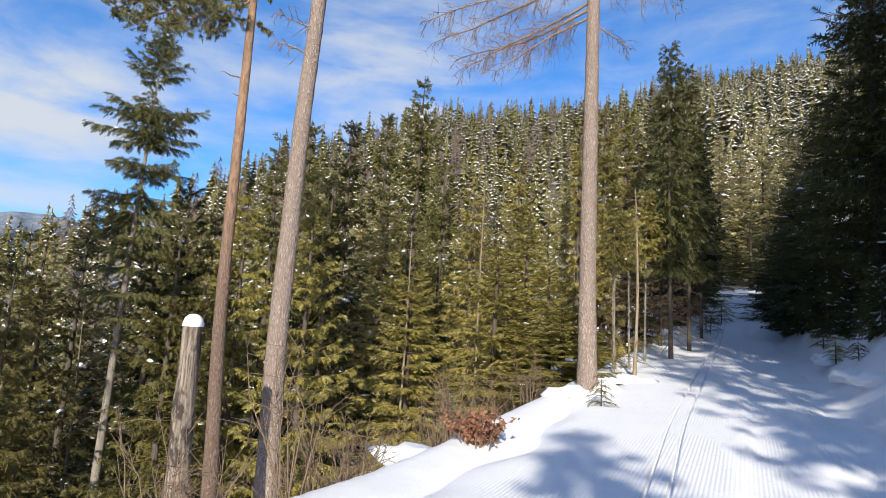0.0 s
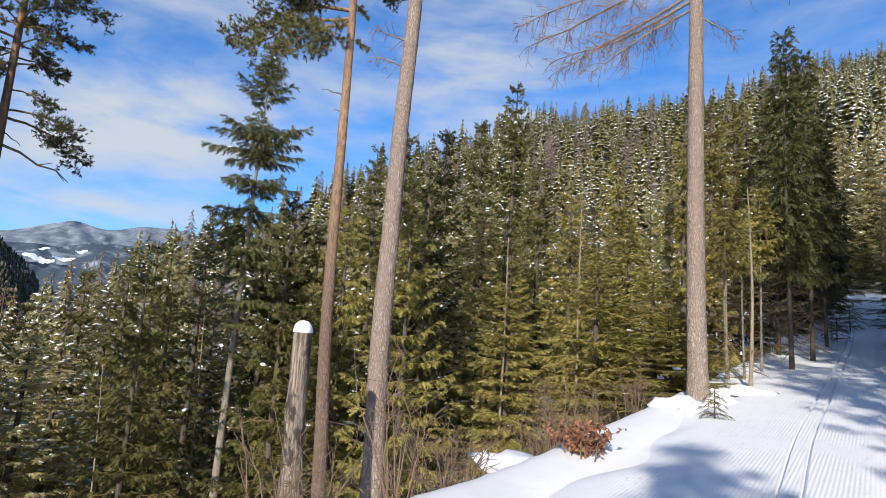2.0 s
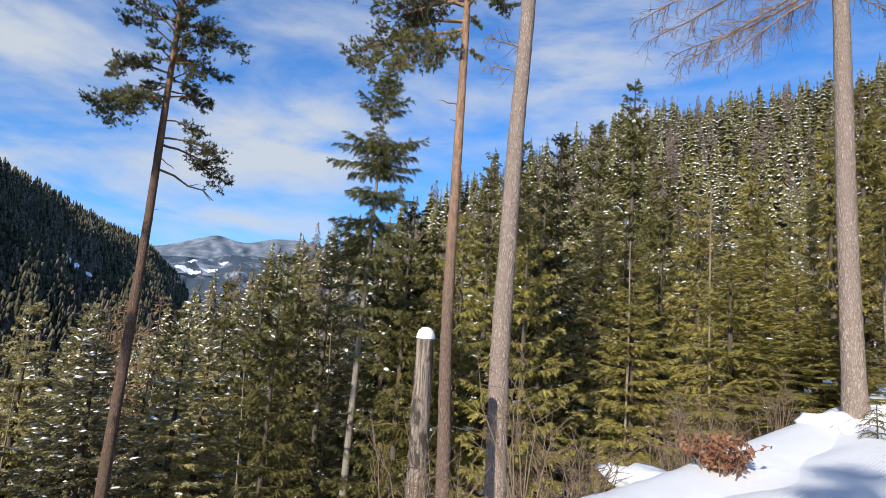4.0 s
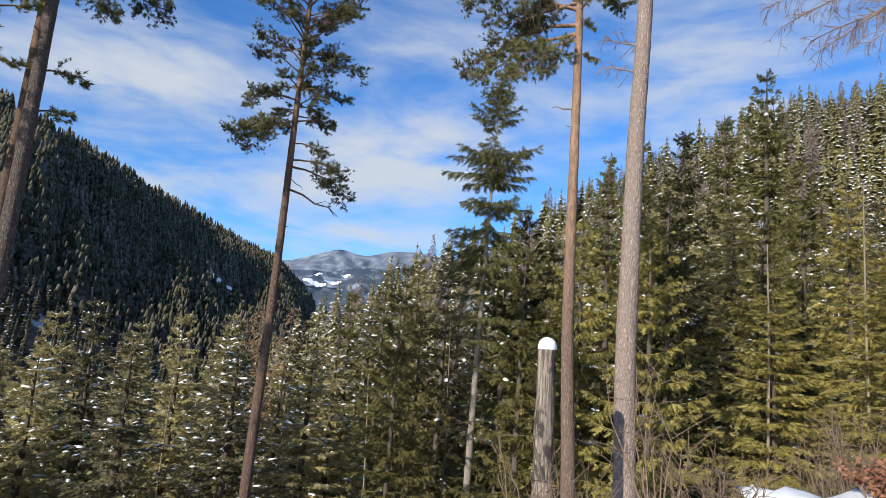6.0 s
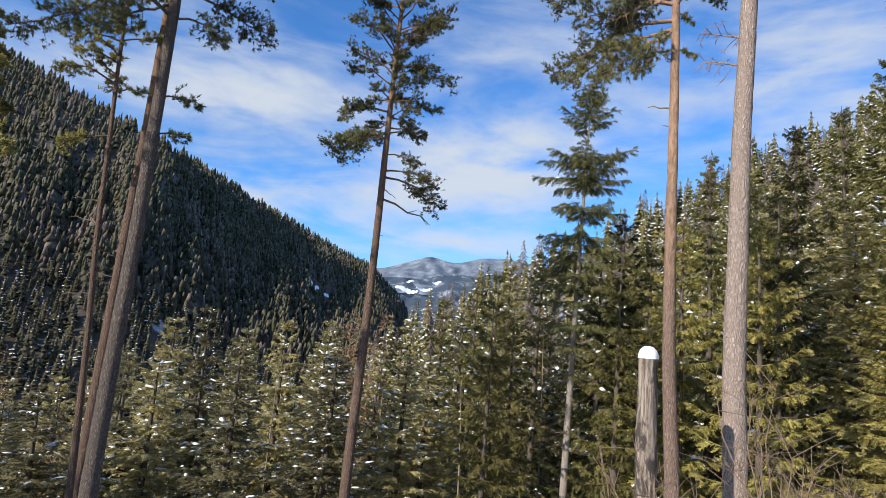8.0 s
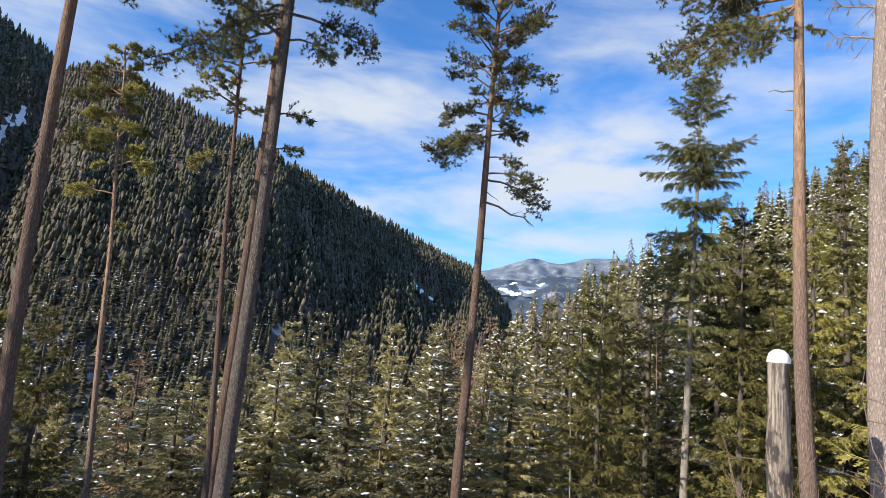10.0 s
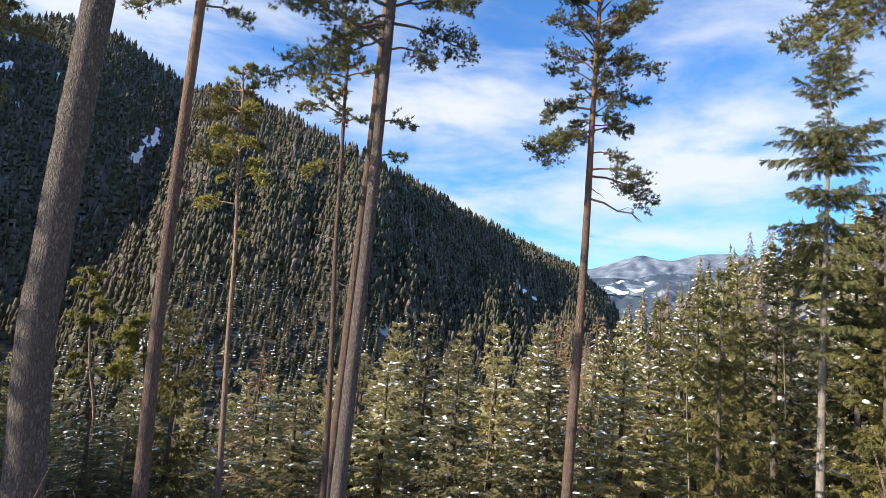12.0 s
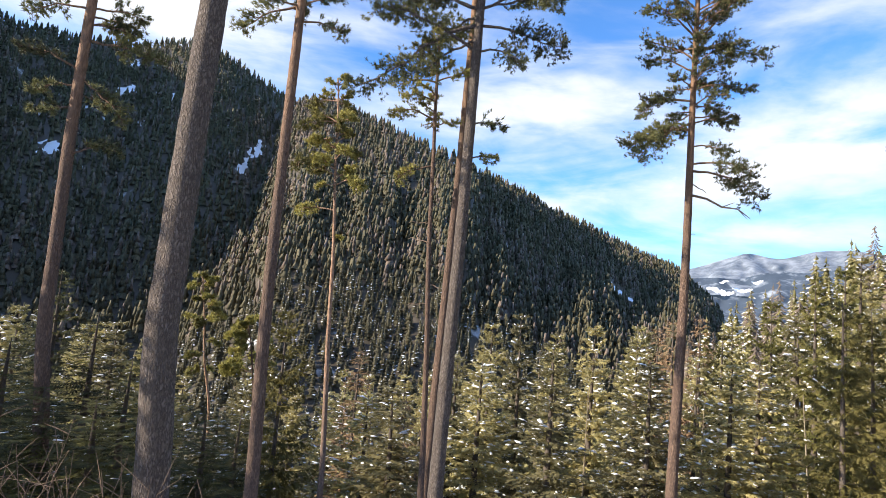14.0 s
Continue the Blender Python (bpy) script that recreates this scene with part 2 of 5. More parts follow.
M_BARK_PALE = bark_material("pale_spruce_bark", (0.40, 0.36, 0.31), (0.20, 0.17, 0.14), None, sx=30.0, sz=16.0, depth=0.015)
M_TWIG = bark_material("bare_twigs", (0.26, 0.19, 0.14), (0.12, 0.085, 0.06), None, sx=20, sz=20, depth=0.005)
M_LARCH_TWIG = bark_material("larch_twigs", (0.36, 0.24, 0.14), (0.17, 0.11, 0.07), None, sx=20, sz=20, depth=0.005)


# ---- ground shape ----
TS, TN = Vector((0.454, 0.891)), Vector((0.891, -0.454))
EDGE_L, EDGE_R = -3.35, 1.9

FRONT_AZ = (-75, -50, -33, -24, -15, -5, 1, 5, 8, 10, 15, 20, 25, 31, 36, 42, 48)
FRONT_EL = (20, 22, 22.6, 21.9, 20.0, 20.2, 20.4, 18.9, 17.6, 16.4, 14.6, 11.3, 7.8, 5.2, 2.6, -0.5, -5.0)
# the spur across the valley: its crest falls to both sides, and its sunny flank turns away to the left
SPUR_AZ = (40, 44, 46.8, 49.7, 52.8, 57, 61.5, 66, 70.6, 74, 77.5, 79.8, 81.2, 82.8, 84.1, 86.1, 87.8, 89.8, 91.7, 94, 98)
SPUR_EL = (-1.5, 3.6, 6.2, 7.3, 8.7, 10.6, 12.7, 14.5, 16.1, 17.3, 18.5, 19.1, 19.4, 19.0, 18.4, 14.0, 11.2, 7.2, 3.4, -1, -8)
SPUR_R = (1500, 1450, 1400, 1330, 1230, 1090, 930, 670, 700, 780, 870, 930, 960, 990, 1000, 960, 900, 820, 740, 660, 560)
# the back hill; past bearing 107 it is unseen, raised to block the sun
BACK_AZ = (80, 84, 85.2, 88.4, 90.6, 93.9, 95.8, 98, 102.5, 107, 115, 122, 130, 140, 150, 160, 170)
BACK_EL = (10, 18.2, 19.1, 20.5, 21.5, 21.8, 21.2, 20.4, 19.8, 19.6, 24.5, 26, 25.0, 22, 16, 8, -8)
BACK_R = (1400, 1350, 1300, 1250, 1220, 1200, 1200, 1180, 1150, 1150, 1250, 1400, 1400, 1400, 1300, 1200, 1100)


def smooth(a, b, x):
    u = np.clip((x - a) / (b - a), 0, 1)
    return u * u * (3 - 2 * u)


def trail_z(s):
    u = np.clip(s - 6, 0, 70)
    return 0.062 * u + 0.0011 * u * u + 0.06 * np.clip(s - 32, 0, 44)


def soft_max(a, b, k):
    return np.logaddexp(a / k, b / k) * k


def wobble(x, y):
    """Gentle uneven ground, a sum of waves."""
    return (np.sin(x * 0.9 + 1.3 * np.sin(y * 0.5)) * np.sin(y * 0.8 + 0.7) * 0.5 + np.sin(x * 2.1 + y * 1.3) * 0.22
            + np.sin(x * 0.23 - y * 0.31) * 1.1)


def ground_z(x, y):
    x, y = np.asarray(x, float), np.asarray(y, float)
    s, n = x * TS.x + y * TS.y, x * TN.x + y * TN.y
    r = np.hypot(x, y) + 1e-6
    az = np.degrees(np.arctan2(-x, y))
    m = np.clip(EDGE_L - n, 0, None)
    drop = 0.10 * np.clip(m, 0, 0.5) + 0.72 * np.clip(m - 0.5, 0, 2.2) + 0.43 * np.clip(m - 2.7, 0, 125)
    b = np.clip(n - EDGE_R, 0, None)
    bank = 1.15 * np.clip(b, 0, 1.6) + 0.62 * np.clip(b - 1.6, 0, 150)
    off = smooth(0.0, 2.5, m + b)
    lip = 0.15 * np.exp(-((m - 0.35) / 0.5) ** 2) * (n < 0)
    near = trail_z(s) - drop + bank + lip + wobble(x, y) * (0.015 + 0.13 * off)
    fe = np.interp(az, FRONT_AZ, FRONT_EL, -40, -40)
    fr = np.interp(az, (-40, 0, 20, 48), (250, 235, 190, 150))
    zr = EYE + fr * np.tan(np.radians(fe))
    zf = np.interp(az, (-40, -20, 0, 25, 48), (0.0, -6.0, -18.0, -26.0, -40.0))
    u = (r - 48) / (fr - 48)
    front = np.where(u < 1, zf + (zr - zf) * u, zr - 0.35 * (r - fr))
    front = front + 2.5 * np.sin(r * 0.05 + az * 0.2) * smooth(60, 120, r)
    ribs = 5 * np.sin(az * 0.9 + r * 0.006) + 3 * np.sin(az * 2.3 - r * 0.011)
    opp = np.full_like(r, -300.0)
    for table_az, table_el, table_r, foot in ((SPUR_AZ, SPUR_EL, SPUR_R, 190), (BACK_AZ, BACK_EL, BACK_R, np.interp(az, (107, 114, 122, 135), (320, 380, 420, 480)))):
        oe = np.interp(az, table_az, table_el, -40, -40)
        orr = np.interp(az, table_az, table_r)
        zo = EYE + orr * np.tan(np.radians(oe))
        u = (r - foot) / (orr - foot)
        face = np.where(u < 1, -60 + (zo + 60) * np.sign(u) * np.clip(np.abs(u), 0, 1) ** np.interp(az, (107, 114), (1.0, 0.68)), zo - 0.30 * (r - orr))
        face = face + ribs * smooth(0.1, 0.4, u) * (1 - smooth(0.7, 0.95, u))
        opp = np.maximum(opp, np.where(oe < -30, -300, face))
    z = soft_max(near, np.where(r < 40, -300, front), 1.0)
    z = soft_max(z, np.where(r < 120, -300, opp), 3.0)
    z = np.where(r < 35, near, z)
    return np.clip(z, -70, None)


def gz(x, y):
    return float(ground_z(x, y))


def spot(az, r, el=None, z=None):
    """A place at that bearing (degrees to the left of the first heading) and range; its height by elevation, by z, or on the ground."""
    a = radians(az)
    x, y = -r * math.sin(a), r * math.cos(a)
    if el is not None:
        z = EYE + r * math.tan(radians(el))
    return Vector((x, y, gz(x, y) if z is None else z))


# ---- mesh helpers ----
class Shape:
    """Collects vertices and faces for one mesh."""

    def __init__(self):
        self.v, self.f = [], []

    def add(self, verts, faces):
        o = len(self.v)
        self.v.extend(verts)
        self.f.extend([tuple(i + o for i in f) for f in faces])

    def tube(self, pts, radii, sides=6, cap=True, rough=0.0, rng=None):
        pts = [Vector(p) for p in pts]
        o = len(self.v)
        side = None
        for i, (p, r) in enumerate(zip(pts, radii)):
            d = (pts[min(i + 1, len(pts) - 1)] - pts[max(i - 1, 0)]).normalized()
            if side is None:
                side = d.cross(Vector((0, 0, 1)) if abs(d.z) < 0.9 else Vector((1, 0, 0))).normalized()
            side = (side - d * side.dot(d)).normalized()
            up = d.cross(side)
            for k in range(sides):
                a = 2 * math.pi * k / sides
                q = r * (1 + (rng.uniform(-rough, rough) if rng else 0))
                self.v.append(p + (side * math.cos(a) + up * math.sin(a)) * q)
        for i in range(len(pts) - 1):
            for k in range(sides):
                a, b = o + i * sides + k, o + i * sides + (k + 1) % sides
                self.f.append((a, b, b + sides, a + sides))
        if cap:
            self.f.append(tuple(o + (len(pts) - 1) * sides + k for k in range(sides)))

    def blob(self, c, rx, ry, rz, rng, dirx=None):
        """A small uneven lump."""
        c = Vector(c)
        dx = (dirx or Vector((1, 0, 0))).normalized()
        dy = Vector((-dx.y, dx.x, 0))
        dy = dy.normalized() if dy.length > 1e-3 else Vector((0, 1, 0))
        ring = []
        for k in range(6):
            a = k * math.pi / 3
            q = rng.uniform(0.7, 1.15)
            ring.append(c + dx * math.cos(a) * rx * q + dy * math.sin(a) * ry * q)
        top = [c + dx * rx * 0.45 + Vector((0, 0, rz)), c - dx * rx * 0.45 + Vector((0, 0, rz * rng.uniform(0.7, 1.1)))]
        for q in ring:
            q.z -= rz * rng.uniform(0.1, 0.7)
        self.add(ring + top, [(0, 1, 6), (1, 2, 7, 6), (2, 3, 7), (3, 4, 7), (4, 5, 6, 7), (5, 0, 6), (5, 4, 3, 2, 1, 0)])

    def mesh(self, name, mat, flat=False):
        me = bpy.data.meshes.new(name)
        me.from_pydata([tuple(v) for v in self.v], [], self.f)
        me.materials.append(mat)
        if not flat:
            me.polygons.foreach_set("use_smooth", [True] * len(me.polygons))
        me.update()
        return me


def part(name, shape, mat, parent, label="", flat=False):
    """One mesh object under a thing or under a part."""
    ob = new(name, shape.mesh(name, mat, flat))
    ob.parent = parent
    if label:
        tagged(ob, label)
    return ob


def thing(name, m, label, category, group="", kind=""):
    ob = new(name)
    ob.empty_display_size = 0.3
    ob.matrix_world = m
    return tagged(ob, label, category, group, kind)


# ---- large structure: ground and trail ----
def build_ground():
    azs = np.radians(np.concatenate([np.arange(-42, 112, 0.8), np.arange(112, 318, 3.0)]))
    rs = np.concatenate([[0.4], np.geomspace(0.9, 1900, 190), [2400, 3200, 4300, 4900]])
    a, r = np.meshgrid(azs, rs)
    x, y = -r * np.sin(a), r * np.cos(a)
    z = ground_z(x, y)
    s, n = x * TS.x + y * TS.y, x * TN.x + y * TN.y
    z = z - 0.10 * smooth(0.1, 0.5, n - EDGE_L) * smooth(0.1, 0.5, EDGE_R - n) * (s < 52)
    z = np.where(r > 2300, -60, z)
    nv, na = len(rs), len(azs)
    verts = np.stack([x.ravel(), y.ravel(), z.ravel()], 1)
    i, j = np.meshgrid(np.arange(nv - 1), np.arange(na), indexing="ij")
    j2 = (j + 1) % na
    faces = np.stack([i * na + j, (i + 1) * na + j, (i + 1) * na + j2, i * na + j2], -1).reshape(-1, 4)
    me = bpy.data.meshes.new("ground")
    me.from_pydata(verts.tolist(), [], faces[:, ::-1].tolist() + [tuple(range(na))])
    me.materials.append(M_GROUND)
    me.polygons.foreach_set("use_smooth", [True] * len(me.polygons))
    me.update()
    return tagged(new("ground", me), "snow-covered mountain slope falling to a wooded valley", "ground", "", "structure")


build_ground()


def build_trail():
    """Groomed ski trail: one strip with two pressed ski tracks."""
    ns = list(np.linspace(EDGE_L + 0.1, EDGE_R - 0.1, 34))
    for g in (-0.12, 0.12):
        ns += [-1.05 + g + q for q in (-0.05, -0.034, -0.026, 0.0, 0.026, 0.034, 0.05)]
    ns = sorted(ns)
    ss = np.concatenate([np.arange(-14, 30, 0.16), np.arange(30, 52, 0.5)])
    verts, uv = [], []
    for s in ss:
        shift = -0.03 + 0.30 * float(1 - smooth(4, 13, s))
        for n0 in ns:
            n = n0 + shift * float(1 - smooth(0.3, 1.6, abs(n0 + 1.05)))
            n = -1.05 + (n - -1.05) * float(1 - 0.42 * smooth(26, 46, s))
            x, y = TS.x * s + TN.x * n, TS.y * s + TN.y * n
            z = gz(x, y)
            e = min(n - EDGE_L - 0.1, EDGE_R - 0.1 - n)
            e -= 0.22 + 0.20 * math.sin(s * 0.9) + 0.12 * math.sin(s * 2.3 + 1)
            z += 0.015 - 0.16 * (1 - smooth(-0.2, 0.5, e))
            for g in (-1.17, -0.93):
                z -= 0.095 * (1 - smooth(0.022, 0.0335, abs(n0 - g)))
            verts.append((x, y, float(z)))
            uv.append((n, s))
    k = len(ns)
    faces = [(i * k + j, (i + 1) * k + j, (i + 1) * k + j + 1, i * k + j + 1) for i in range(len(ss) - 1) for j in range(k - 1)]
    me = bpy.data.meshes.new("trail")
    me.from_pydata(verts, [], [f[::-1] for f in faces])
    layer = me.uv_layers.new(name="UVMap")
    for lp in me.loops:
        layer.data[lp.index].uv = uv[lp.vertex_index]
    me.materials.append(M_TRAIL)
    cut = [min(abs(ns[j] + 1.05 + g) for g in (-0.12, 0.12)) < 0.04 for j in range(k - 1)]
    me.polygons.foreach_set("use_smooth", [not cut[q % (k - 1)] for q in range(len(me.polygons))])
    me.update()
    return tagged(new("road", me), "groomed white ski trail with two pressed ski tracks", "ski trail", "", "structure")


build_trail()


# ---- trees ----
def needle_spray(sh, p, d, up, length, width, teeth):
    """A herringbone spray along d: thin needled twiglets to both sides, drooping a little."""
    side = d.cross(up)
    if side.length < 1e-4:
        return
    side.normalize()
    nrm = side.cross(d)
    v, f = sh.v, sh.f
    w0 = (0.62 if teeth > 3 else 0.9) * length / teeth
    sag = nrm * (-0.18 * length)
    for i in range(teeth):
        u = (i + 0.35) / teeth
        c = p + d * (length * u) + sag * (u * u)
        w = width * (1.15 - 0.7 * u)
        a = d * (w0 * 0.5)
        for sg in (1, -1):
            tip = c + side * (sg * w) + d * (0.75 * w) - nrm * (0.38 * w)
            o = len(v)
            v.extend((c - a, c + a, tip))
            f.append((o, o + 1, o + 2))
    o = len(v)
    e = side * (w0 * 0.4)
    v.extend((p + d * (length * 0.25) - e, p + d * (length * 0.25) + e, p + d * (length * 1.08) + sag))
    f.append((o, o + 1, o + 2))


def cone_template(seed, spread, tiers=4, sides=6, top=1.0):
    """A ragged, tiered, closed cone of height 1: a far conifer, or the dense inside of a nearer one."""
    rng = random.Random(seed)
    v, f = [], []
    for t in range(tiers):
        u0, u1 = 0.03 + 0.92 * t / tiers, 0.03 + 0.92 * (t + 1) / tiers
        r0 = spread * (1 - u0) ** 0.8
        a0 = rng.uniform(0, 6.28)
        for rr, z, jig in ((r0, u0, 0.18 / tiers), (r0 * 0.40, u1 + 0.16 / tiers, 0.06 / tiers)):
            for k in range(sides):
                a = a0 + 6.283 * (k + rng.uniform(-0.25, 0.25)) / sides
                q = rr * rng.uniform(0.5, 1.3)
                v.append((q * math.cos(a), q * math.sin(a), (z + rng.uniform(-jig, jig)) * top))
        o = 2 * sides * t
        for k in range(sides):
            k2 = (k + 1) % sides
            f += [(o + k, o + k2, o + sides + k2), (o + k, o + sides + k2, o + sides + k)]
            if t:
                f.append((o - sides + k, o + k2, o + k))
    last = len(v)
    v.append((rng.uniform(-0.02, 0.02), rng.uniform(-0.02, 0.02), (0.97 + rng.uniform(0, 0.05)) * top))
    o = 2 * sides * (tiers - 1) + sides
    f += [(o + k, o + (k + 1) % sides, last) for k in range(sides)]
    return np.array(v), np.array(f), np.zeros(len(f), dtype=np.int32)


def spruce_shapes(seed, h, spread, base, steps, twigs, teeth, snow=0.3, gaps=0.0, droop=1.0, dead=0, thick=1.0, stem_r=None, whorls=None, subs=0, leaf=1.0, clump=1.0):
    """Trunk, crown, snow and dead lower branches of one spruce, its foot in the origin."""
    rng = random.Random(seed)
    trunk, crown, white, bare = Shape(), Shape(), Shape(), Shape()
    r0 = stem_r or (0.011 * h + 0.02)
    ks = 12
    lean = [Vector((rng.uniform(-1, 1), rng.uniform(-1, 1), 0)) * 0.006 * h for _ in range(3)]
    axis = lambda u: Vector((0, 0, h * u)) + lean[0] * math.sin(u * 3.0) + lean[1] * u * u
    trunk.tube([axis(i / ks) - Vector((0, 0, 0.6 if i == 0 else 0)) for i in range(ks + 1)],
               [r0 * (1.25 if i == 0 else 1) * (1 - i / ks) ** 0.8 + 0.012 for i in range(ks + 1)], 7)
    for i in range(len(whorls) if whorls else steps):
        u = whorls[i][0] if whorls else base + (1 - base) * ((i + rng.uniform(0, 0.8)) / steps) ** 0.92
        if rng.random() < gaps:
            continue
        v = (u - base) / (1 - base)
        prof = (1 - v) ** 0.85 * (0.72 + 0.28 * smooth(0, 0.15, v))
        n = rng.choice((4, 5, 5, 6)) if v < 0.85 else 4
        a0 = rng.uniform(0, 6.28)
        for b in range(n):
            a = a0 + b * 6.283 / n + rng.uniform(-0.35, 0.35)
            if rng.random() < 0.08 + gaps * 0.5:
                continue
            L = whorls[i][1] * rng.uniform(0.65, 1.1) if whorls else (spread * prof * rng.uniform(0.68, 1.12) + 0.22)
            out = Vector((math.cos(a), math.sin(a), 0))
            start = axis(u)
            rise = ((0.45 - 0.85 * (1 - v)) * droop if v < 0.8 else 0.45) + rng.uniform(-0.14, 0.14)
            pts = []
            seg = 4
            for q in range(seg + 1):
                w = q / seg
                pts.append(start + out * (L * w) + Vector((0, 0, L * (rise * w + 0.30 * droop * w * w * w - 0.10 * w * w))))
            if teeth > 3:
                crown.tube(pts, [0.022 * L * (1 - w / (seg + 0.5)) * 0.5 + 0.006 for w in range(seg + 1)], 3, False)
            k = max(3, int(twigs * (0.35 + 0.65 * L / (spread + 0.2))))
            for t in range(k):
                w = 0.05 + 0.95 * (t + rng.random() * 0.6) / k
                f = min(w * seg, seg - 0.01)
                p = pts[int(f)].lerp(pts[int(f) + 1], f - int(f))
                d = (pts[int(f) + 1] - pts[int(f)]).normalized()
                sd = Vector((-out.y, out.x, 0)) * (1 if t % 2 else -1)
                ang = rng.uniform(0.65, 1.15) * (1 - 0.5 * w)
                dd = (d * math.cos(ang) + sd * math.sin(ang) + Vector((0, 0, rng.uniform(-0.55, 0.05)))).normalized()
                tl = min((0.34 + 0.36 * L * (1 - 0.72 * w)) * rng.uniform(0.7, 1.2), 1.1) * leaf
                needle_spray(crown, p, dd, Vector((rng.uniform(-0.9, 0.9), rng.uniform(-0.9, 0.9), 0.6)), tl, (0.07 + 0.17 * tl) * thick * rng.uniform(0.8, 1.25), teeth)
                if subs and tl > 0.3 * leaf:
                    for _ in range(subs):
                        e = p + dd * tl * rng.uniform(0.15, 0.8)
                        d2 = (dd + sd * rng.uniform(-0.8, 0.8) + Vector((0, 0, rng.uniform(-1.3, -0.2)))).normalized()
                        needle_spray(crown, e, d2, Vector((rng.uniform(-1, 1), rng.uniform(-1, 1), 0.4)), tl * rng.uniform(0.45, 0.8), (0.05 + 0.15 * tl) * thick, max(2, teeth - 1))
            needle_spray(crown, pts[-2], (pts[-1] - pts[-2]).normalized(), Vector((0, 0, 1)), 0.25 + 0.14 * L, 0.11 * thick, teeth)
            if rng.random() < snow * (0.5 + L / (spread + 0.3)):
                for _ in range(rng.choice((1, 2, 3))):
                    w = rng.uniform(0.35, 1.0)
                    f = min(w * seg, seg - 0.01)
                    p = pts[int(f)].lerp(pts[int(f) + 1], f - int(f)) + Vector((0, 0, 0.03)) + Vector((rng.uniform(-.1, .1), rng.uniform(-.1, .1), 0)) * L
                    size = rng.uniform(0.25, 1.1) ** 1.6 * clump
                    ax = pts[int(f) + 1] - pts[int(f)] + Vector((rng.uniform(-.4, .4), rng.uniform(-.4, .4), 0)) * L * 0.3
                    white.blob(p, 0.18 * size * rng.uniform(0.4, 1.4), 0.10 * size * rng.uniform(0.6, 1.4), 0.06 * size * rng.uniform(0.7, 1.4), rng, Vector((ax.x, ax.y, ax.z * 0.4)))
    for _ in range(dead):
        u = rng.uniform(0.05, max(base, 0.08))
        a = rng.uniform(0, 6.28)
        out = Vector((math.cos(a), math.sin(a), rng.uniform(-0.45, 0.05)))
        L = rng.uniform(0.5, 1.0) * spread * 0.75
        p = axis(u)
        bend = Vector((0, 0, -0.12 * L))
        mid = p + out * L * 0.5 + bend * 0.3
        end = p + out * L + bend
        bare.tube([p, mid, end], [0.016, 0.010, 0.004], 3, False)
        for q in range(5):
            c = p.lerp(end, rng.uniform(0.3, 0.95))
            e = c + (out + Vector((rng.uniform(-.9, .9), rng.uniform(-.9, .9), rng.uniform(-.6, .3)))).normalized() * L * rng.uniform(0.15, 0.35)
            bare.tube([c, e], [0.006, 0.002], 3, False)
    return trunk, crown, white, bare


def build_spruce(seed, h, spread, base, steps, twigs, teeth, needles=None, bark=None, label="tall green spruce with snow on its branches", name="spruce_tree", **kw):
    ob = thing(name, Matrix(), label, "tree", "spruces on the slope")
    trunk, crown, white, bare = spruce_shapes(seed, h, spread, base, steps, twigs, teeth, **kw)
    part("trunk", trunk, bark or M_BARK_SPRUCE, ob)
    part("crown", crown, needles or M_SPRUCE, ob)
    if white.v:
        tagged(part("snow", white, M_SNOW, ob, "clumps of white snow"), kind="stuff")
    if bare.v:
        tagged(part("dead_branches", bare, M_TWIG, ob, "bare grey-brown dead branches"), kind="stuff")
    return ob


class Stock:
    """Variants of a tree; the first use places the original, later ones copies."""

    def __init__(self, makers):
        self.makers, self.made = makers, {}

    def place(self, i, pos, turn, size, label="", wide=0.0, needles=None):
        i %= len(self.makers)
        wide = wide or max(size, 0.85)
        m = Matrix.LocRotScale(pos, Euler((0, 0, turn)), (wide, wide, size))
        if i not in self.made:
            self.made[i] = ob = self.makers[i]()
            ob.matrix_basis = m
        else:
            ob = copy_thing(self.made[i], Matrix.Identity(4))
            ob.matrix_basis = m
        if label:
            ob["label"] = label
        for q in ob.children:
            if needles and q.name.startswith("crown"):
                q.material_slots[0].link = "OBJECT"
                q.material_slots[0].material = needles
        return ob


near_stock = Stock([
    lambda: build_spruce(11, 20, 3.2, 0.04, 27, 21, 4, snow=0.12, dead=8, subs=2, thick=0.95, leaf=0.54),
    lambda: build_spruce(12, 20, 2.8, 0.06, 28, 20, 4, snow=0.09, dead=10, subs=2, thick=0.95, leaf=0.54),
    lambda: build_spruce(13, 20, 3.5, 0.03, 26, 22, 4, snow=0.12, droop=1.15, dead=6, subs=2, thick=0.95, leaf=0.56),
    lambda: build_spruce(14, 20, 2.5, 0.10, 27, 19, 4, snow=0.06, dead=16, subs=2, thick=0.95, leaf=0.52),
])
short_stock = Stock([
    lambda: build_spruce(15, 12, 2.6, 0.03, 20, 20, 4, snow=0.12, dead=6, subs=2, leaf=0.55, thick=0.9, label="young olive green spruce with drooping sprays"),
    lambda: build_spruce(16, 12, 2.2, 0.05, 21, 19, 4, snow=0.08, dead=12, subs=2, leaf=0.55, thick=0.9, label="young olive green spruce with drooping sprays"),
    lambda: build_spruce(17, 12, 2.8, 0.03, 19, 21, 4, snow=0.10, dead=6, subs=2, leaf=0.56, thick=0.9, droop=1.2, label="young broad spruce with drooping sprays"),
])
